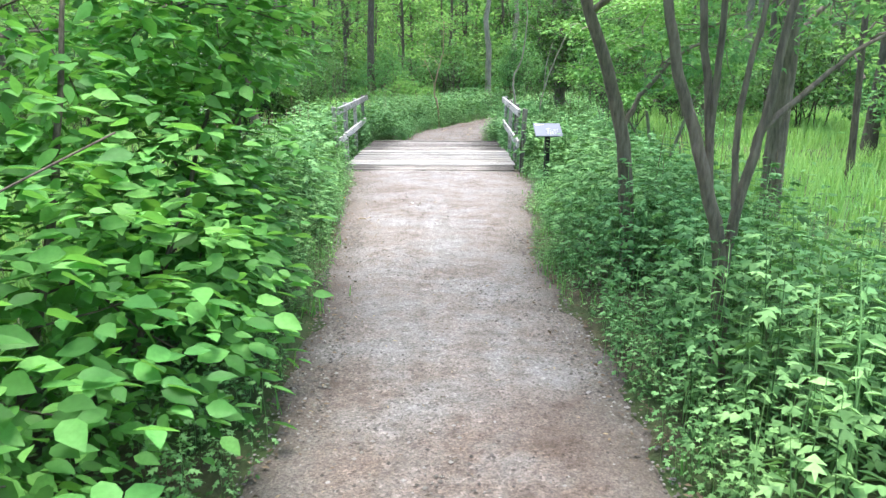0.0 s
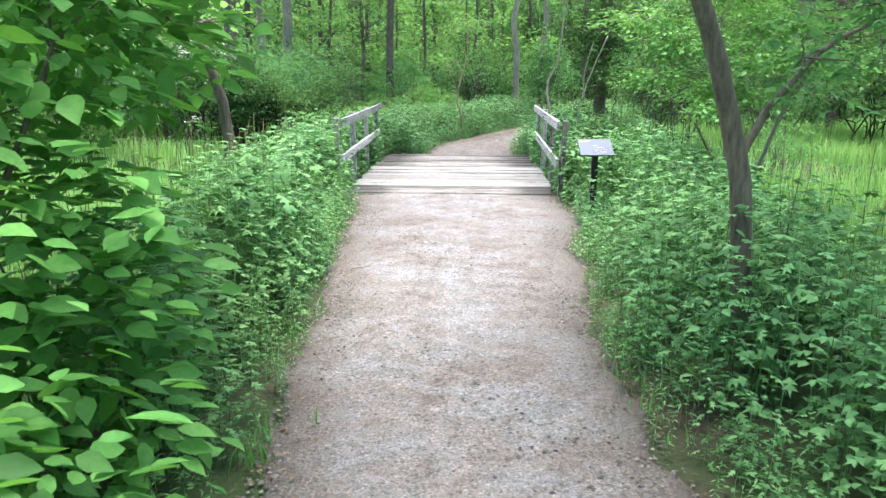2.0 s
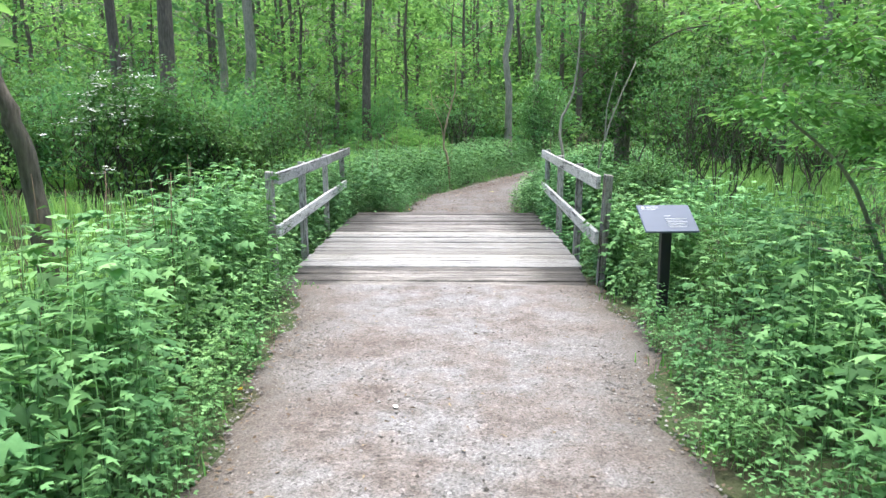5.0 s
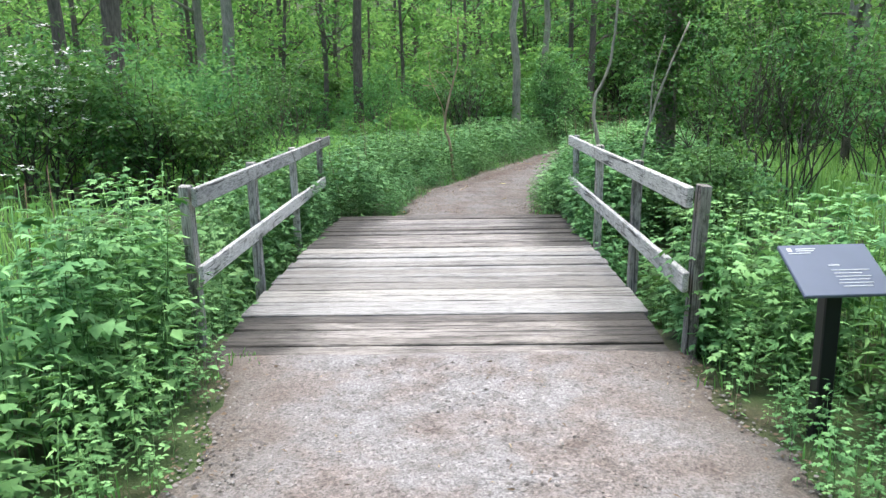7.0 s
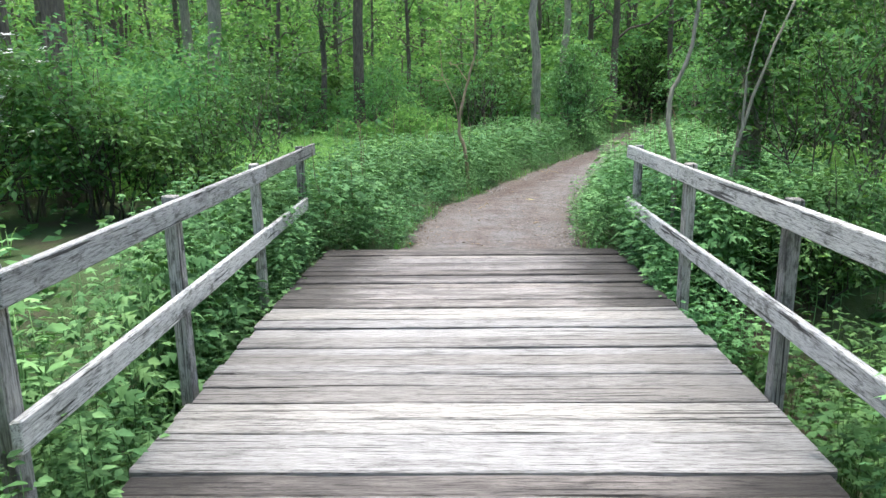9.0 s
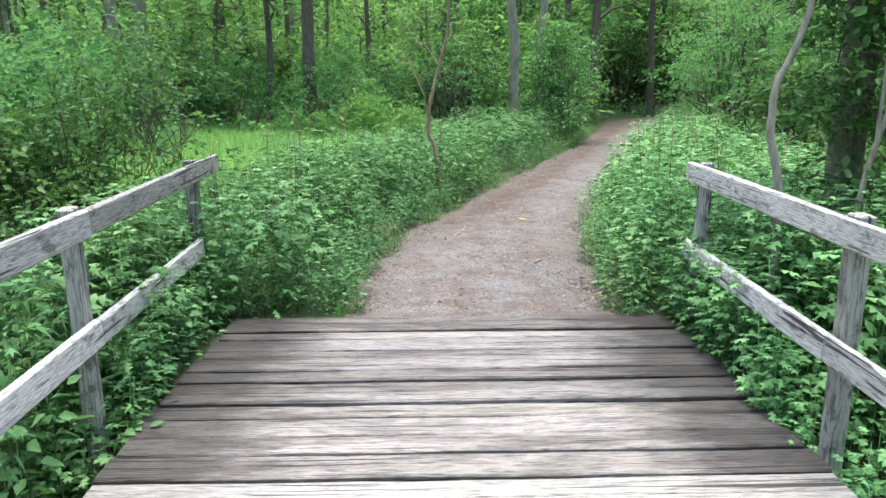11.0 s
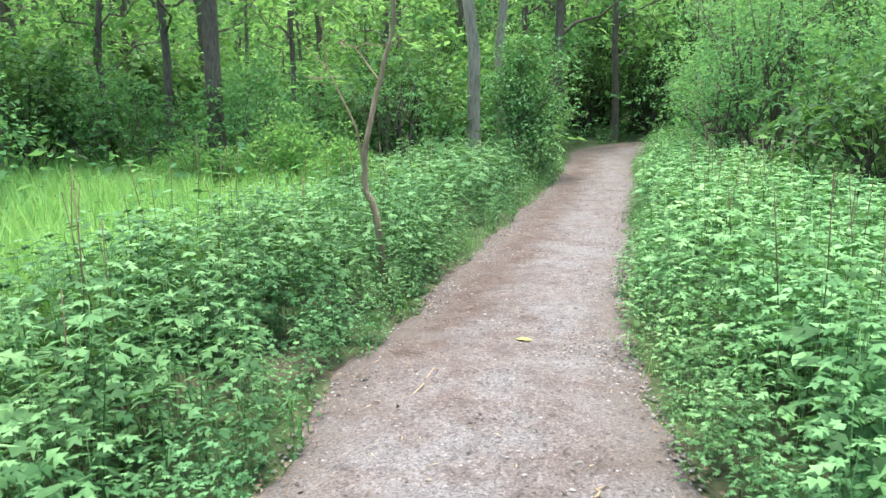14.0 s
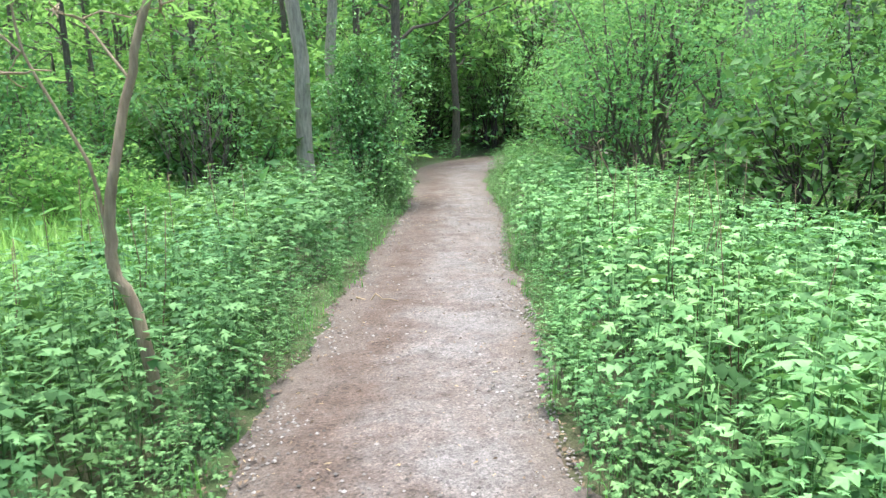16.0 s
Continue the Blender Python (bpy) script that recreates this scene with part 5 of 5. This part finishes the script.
def far_woods():
    rng = np.random.RandomState(91)
    for n, r0, r1, wide, size, high, mat in ((2600, 35, 46, 0.8, 0.3, 8.5, M_TREE), (7600, 46, 66, 0.8, 0.36, 12.5, M_YOUNG), (2600, 68, 88, 0.8, 0.75, 17.0, M_YOUNG), (2200, 22, 44, 1.9, 0.4, 11.0, M_TREE)):
        a = rng.uniform(-wide, wide, n)
        if wide > 1:
            a = np.sign(a) * rng.uniform(0.78, wide, n)
        r = rng.uniform(r0, r1, n)
        x, y = 3 + r * np.sin(a), 8 + r * np.cos(a)
        k = (x < left_edge(np.minimum(y, 43.4)) - 2.5) | (x > right_edge(np.minimum(y, 43.4)) + 2.5) | (y > 46)
        x, y, n = x[k], y[k], int(k.sum())
        flat = size * rng.uniform(1.2, 3.0, n)
        lobes = np.stack([x, y, land(x, y) + rng.rand(n) ** 1.3 * high, flat, flat, 0.35 * flat], -1)
        tagged(new("far_woods", tri_mesh("far_woods", *foliage(lobes, n * 8, size, LEAF_SIMPLE, rng, inner=0.2, spray=8), mat)), "distant bright green woodland foliage", "woods", kind="stuff")
    pieces = []
    for _ in range(170):
        a, r = rng.uniform(-0.75, 0.75), rng.uniform(44, 64)
        x, y = 3 + r * np.sin(a), 8 + r * np.cos(a)
        b = np.array([x, y, float(land(x, y)) - 0.1])
        rad = rng.uniform(0.05, 0.16)
        pieces.append(tube(bent(b, b + np.array([rng.normal(0, 0.5), 0, 13]), rng, 0.01, 5), rad * np.linspace(1, 0.5, 5), 6))
    tagged(new("far_trunks", tri_mesh("far_trunks", *join(pieces), M_BARK, smooth=True)), "distant thin dark tree trunks", "woods", kind="stuff")


far_woods()


def path_debris():
    rng = np.random.RandomState(95)
    n = 18000
    y = np.where(rng.rand(n) < 0.45, rng.uniform(2.5, 13.3, n), rng.uniform(18.6, 32, n))
    u = rng.rand(n)
    u = np.where(rng.rand(n) < 0.6, np.where(u < 0.5, u * 0.3, 1 - (1 - u) * 0.3), u)
    l, r = left_edge(y), right_edge(y)
    u = np.where((y > 18) & (rng.rand(n) < 0.35), 1 - 0.3 * rng.rand(n) ** 1.5, u)
    x = l + (r - l) * u
    s = rng.uniform(0.004, 0.0135, n)
    oct_v = np.array([(1, 0, 0), (0, 1, 0), (-1, 0, 0), (0, -1, 0), (0, 0, 0.7)], float)
    oct_f = np.array([(0, 1, 4), (1, 2, 4), (2, 3, 4), (3, 0, 4)])
    v = oct_v[None] * s[:, None, None] * rng.uniform(0.7, 1.3, (n, 5, 3)) + np.stack([x, y, 0.012 + 0.02 * (1 - (2 * u - 1) ** 2)], -1)[:, None]
    f = oct_f[None] + (np.arange(n) * 5)[:, None, None]
    tagged(new("loose_stones", tri_mesh("loose_stones", v.reshape(-1, 3), f.reshape(-1, 3), M_STONE)), "loose grey stones on the gravel path", "gravel", kind="stuff")
    n = 2400
    y = np.where(rng.rand(n) < 0.45, rng.uniform(2.5, 13.3, n), rng.uniform(18.6, 32, n))
    left = rng.rand(n) < 0.5
    x = np.where(left, left_edge(y) + np.abs(rng.normal(0, 0.15, n)) - 0.05, right_edge(y) - np.abs(rng.normal(0, 0.13, n)) + 0.05)
    p = np.stack([x, y, np.full(n, 0.035)], -1)
    tagged(new("fallen_leaves", tri_mesh("fallen_leaves", *place(LEAF_SIMPLE, p, rng.normal(0, 1, p.shape) * np.array([1, 1, 0.12]), rng.uniform(0.018, 0.04, n), rng), M_LITTER)), "brown fallen leaves along the path edges", "leaf litter", kind="stuff")

    for mat, n, label in ((M_LITTER, 1800, "small brown wood chips and bark scraps on the path"), (M_DRY, 700, "pale dry wood chips and grass scraps on the path")):
        y = np.where(rng.rand(n) < 0.3, rng.uniform(3, 13.2, n), 18.6 + 14 * rng.rand(n) ** 1.4)
        u = rng.beta(0.7, 0.7, n)
        l, r = left_edge(y), right_edge(y)
        p = np.stack([l + (r - l) * u, y, 0.019 + 0.02 * (1 - (2 * u - 1) ** 2)], -1)
        tagged(new("wood_chips", tri_mesh("wood_chips", *place(LEAF_LANCE, p, rng.normal(0, 1, p.shape) * np.array([1, 1, 0.06]), rng.uniform(0.012, 0.045, n), rng), mat)), label, "wood chips", kind="stuff")


path_debris()


def twig(x, y, turn, length, seed):
    rng = np.random.RandomState(seed)
    v, f = tube(bent((-length / 2, 0, 0.006), (length / 2, 0, 0.006), rng, 0.05, 7), np.linspace(0.007, 0.003, 7), 5)
    t = tagged(new("twig", tri_mesh("twig", v, f, M_DRY, smooth=True)), "dry pale fallen twig on the gravel path", "twig")
    t.location, t.rotation_euler = (x, y, 0.03), (0, 0, turn)


twig(0.3, 21.15, 1.1, 0.72, 1)
twig(1.68, 25.35, -0.7, 0.38, 2)
twig(1.22, 8.06, 0.1, 0.14, 3)
twig(1.68, 20.76, 1.3, 0.2, 4)
twig(-0.52, 9.4, 0.5, 0.16, 5)
twig(0.9, 19.9, 0.9, 0.12, 6)


def flat_leaf(x, y, turn, size, mat, label):
    bm = bmesh.new()
    rim = [(0, -0.5, 0), (0.24, -0.2, 0.05), (0.28, 0.15, 0.04), (0, 0.55, -0.01), (-0.28, 0.15, 0.06), (-0.24, -0.2, 0.03)]
    low = [bm.verts.new((a * size, b * size, c * size)) for a, b, c in rim]
    high = [bm.verts.new((a * size, b * size, c * size + 0.0015)) for a, b, c in rim]
    bm.faces.new(low[::-1]), bm.faces.new(high)
    for i in range(6):
        bm.faces.new((low[i], low[(i + 1) % 6], high[(i + 1) % 6], high[i]))
    t = tagged(new("fallen_leaf", mesh_of(bm, "fallen_leaf", mat)), label, "leaf")
    t.location, t.rotation_euler = (x, y, 0.033), (0, 0, turn)


flat_leaf(0.99, 21.78, 1.2, 0.11, M_YELLOW_LEAF, "yellow-green fallen leaf lying on the gravel path")
flat_leaf(-0.04, 10.39, 0.4, 0.05, M_FLOWER, "pale scrap of a leaf lying on the gravel path")
flat_leaf(0.55, 18.75, 2.0, 0.045, M_FLOWER, "pale scrap of a leaf at the end of the deck")


def dandelion(x, y):
    t = standing("dandelion", "small yellow flower in the grass beside the bridge deck", "flower", (x, y, 0.0), "")
    rng = np.random.RandomState(4)
    part("stem", tri_mesh("stem", *tube(bent((0, 0, -0.02), (0.01, 0, 0.06), rng, 0.03, 4), np.full(4, 0.002), 5), M_STEM), t)
    a = np.arange(22) * 2.4
    d = np.stack([np.cos(a), np.sin(a), 0.25 + 0.6 * (np.arange(22) % 3)], -1)
    part("petal_head", tri_mesh("petal_head", *place(LEAF_LANCE, np.tile([[0.01, 0, 0.06]], (22, 1)), d, np.full(22, 0.02), rng), M_YELLOW), t)


dandelion(-0.5, 18.6)
dandelion(-0.92, 10.55)
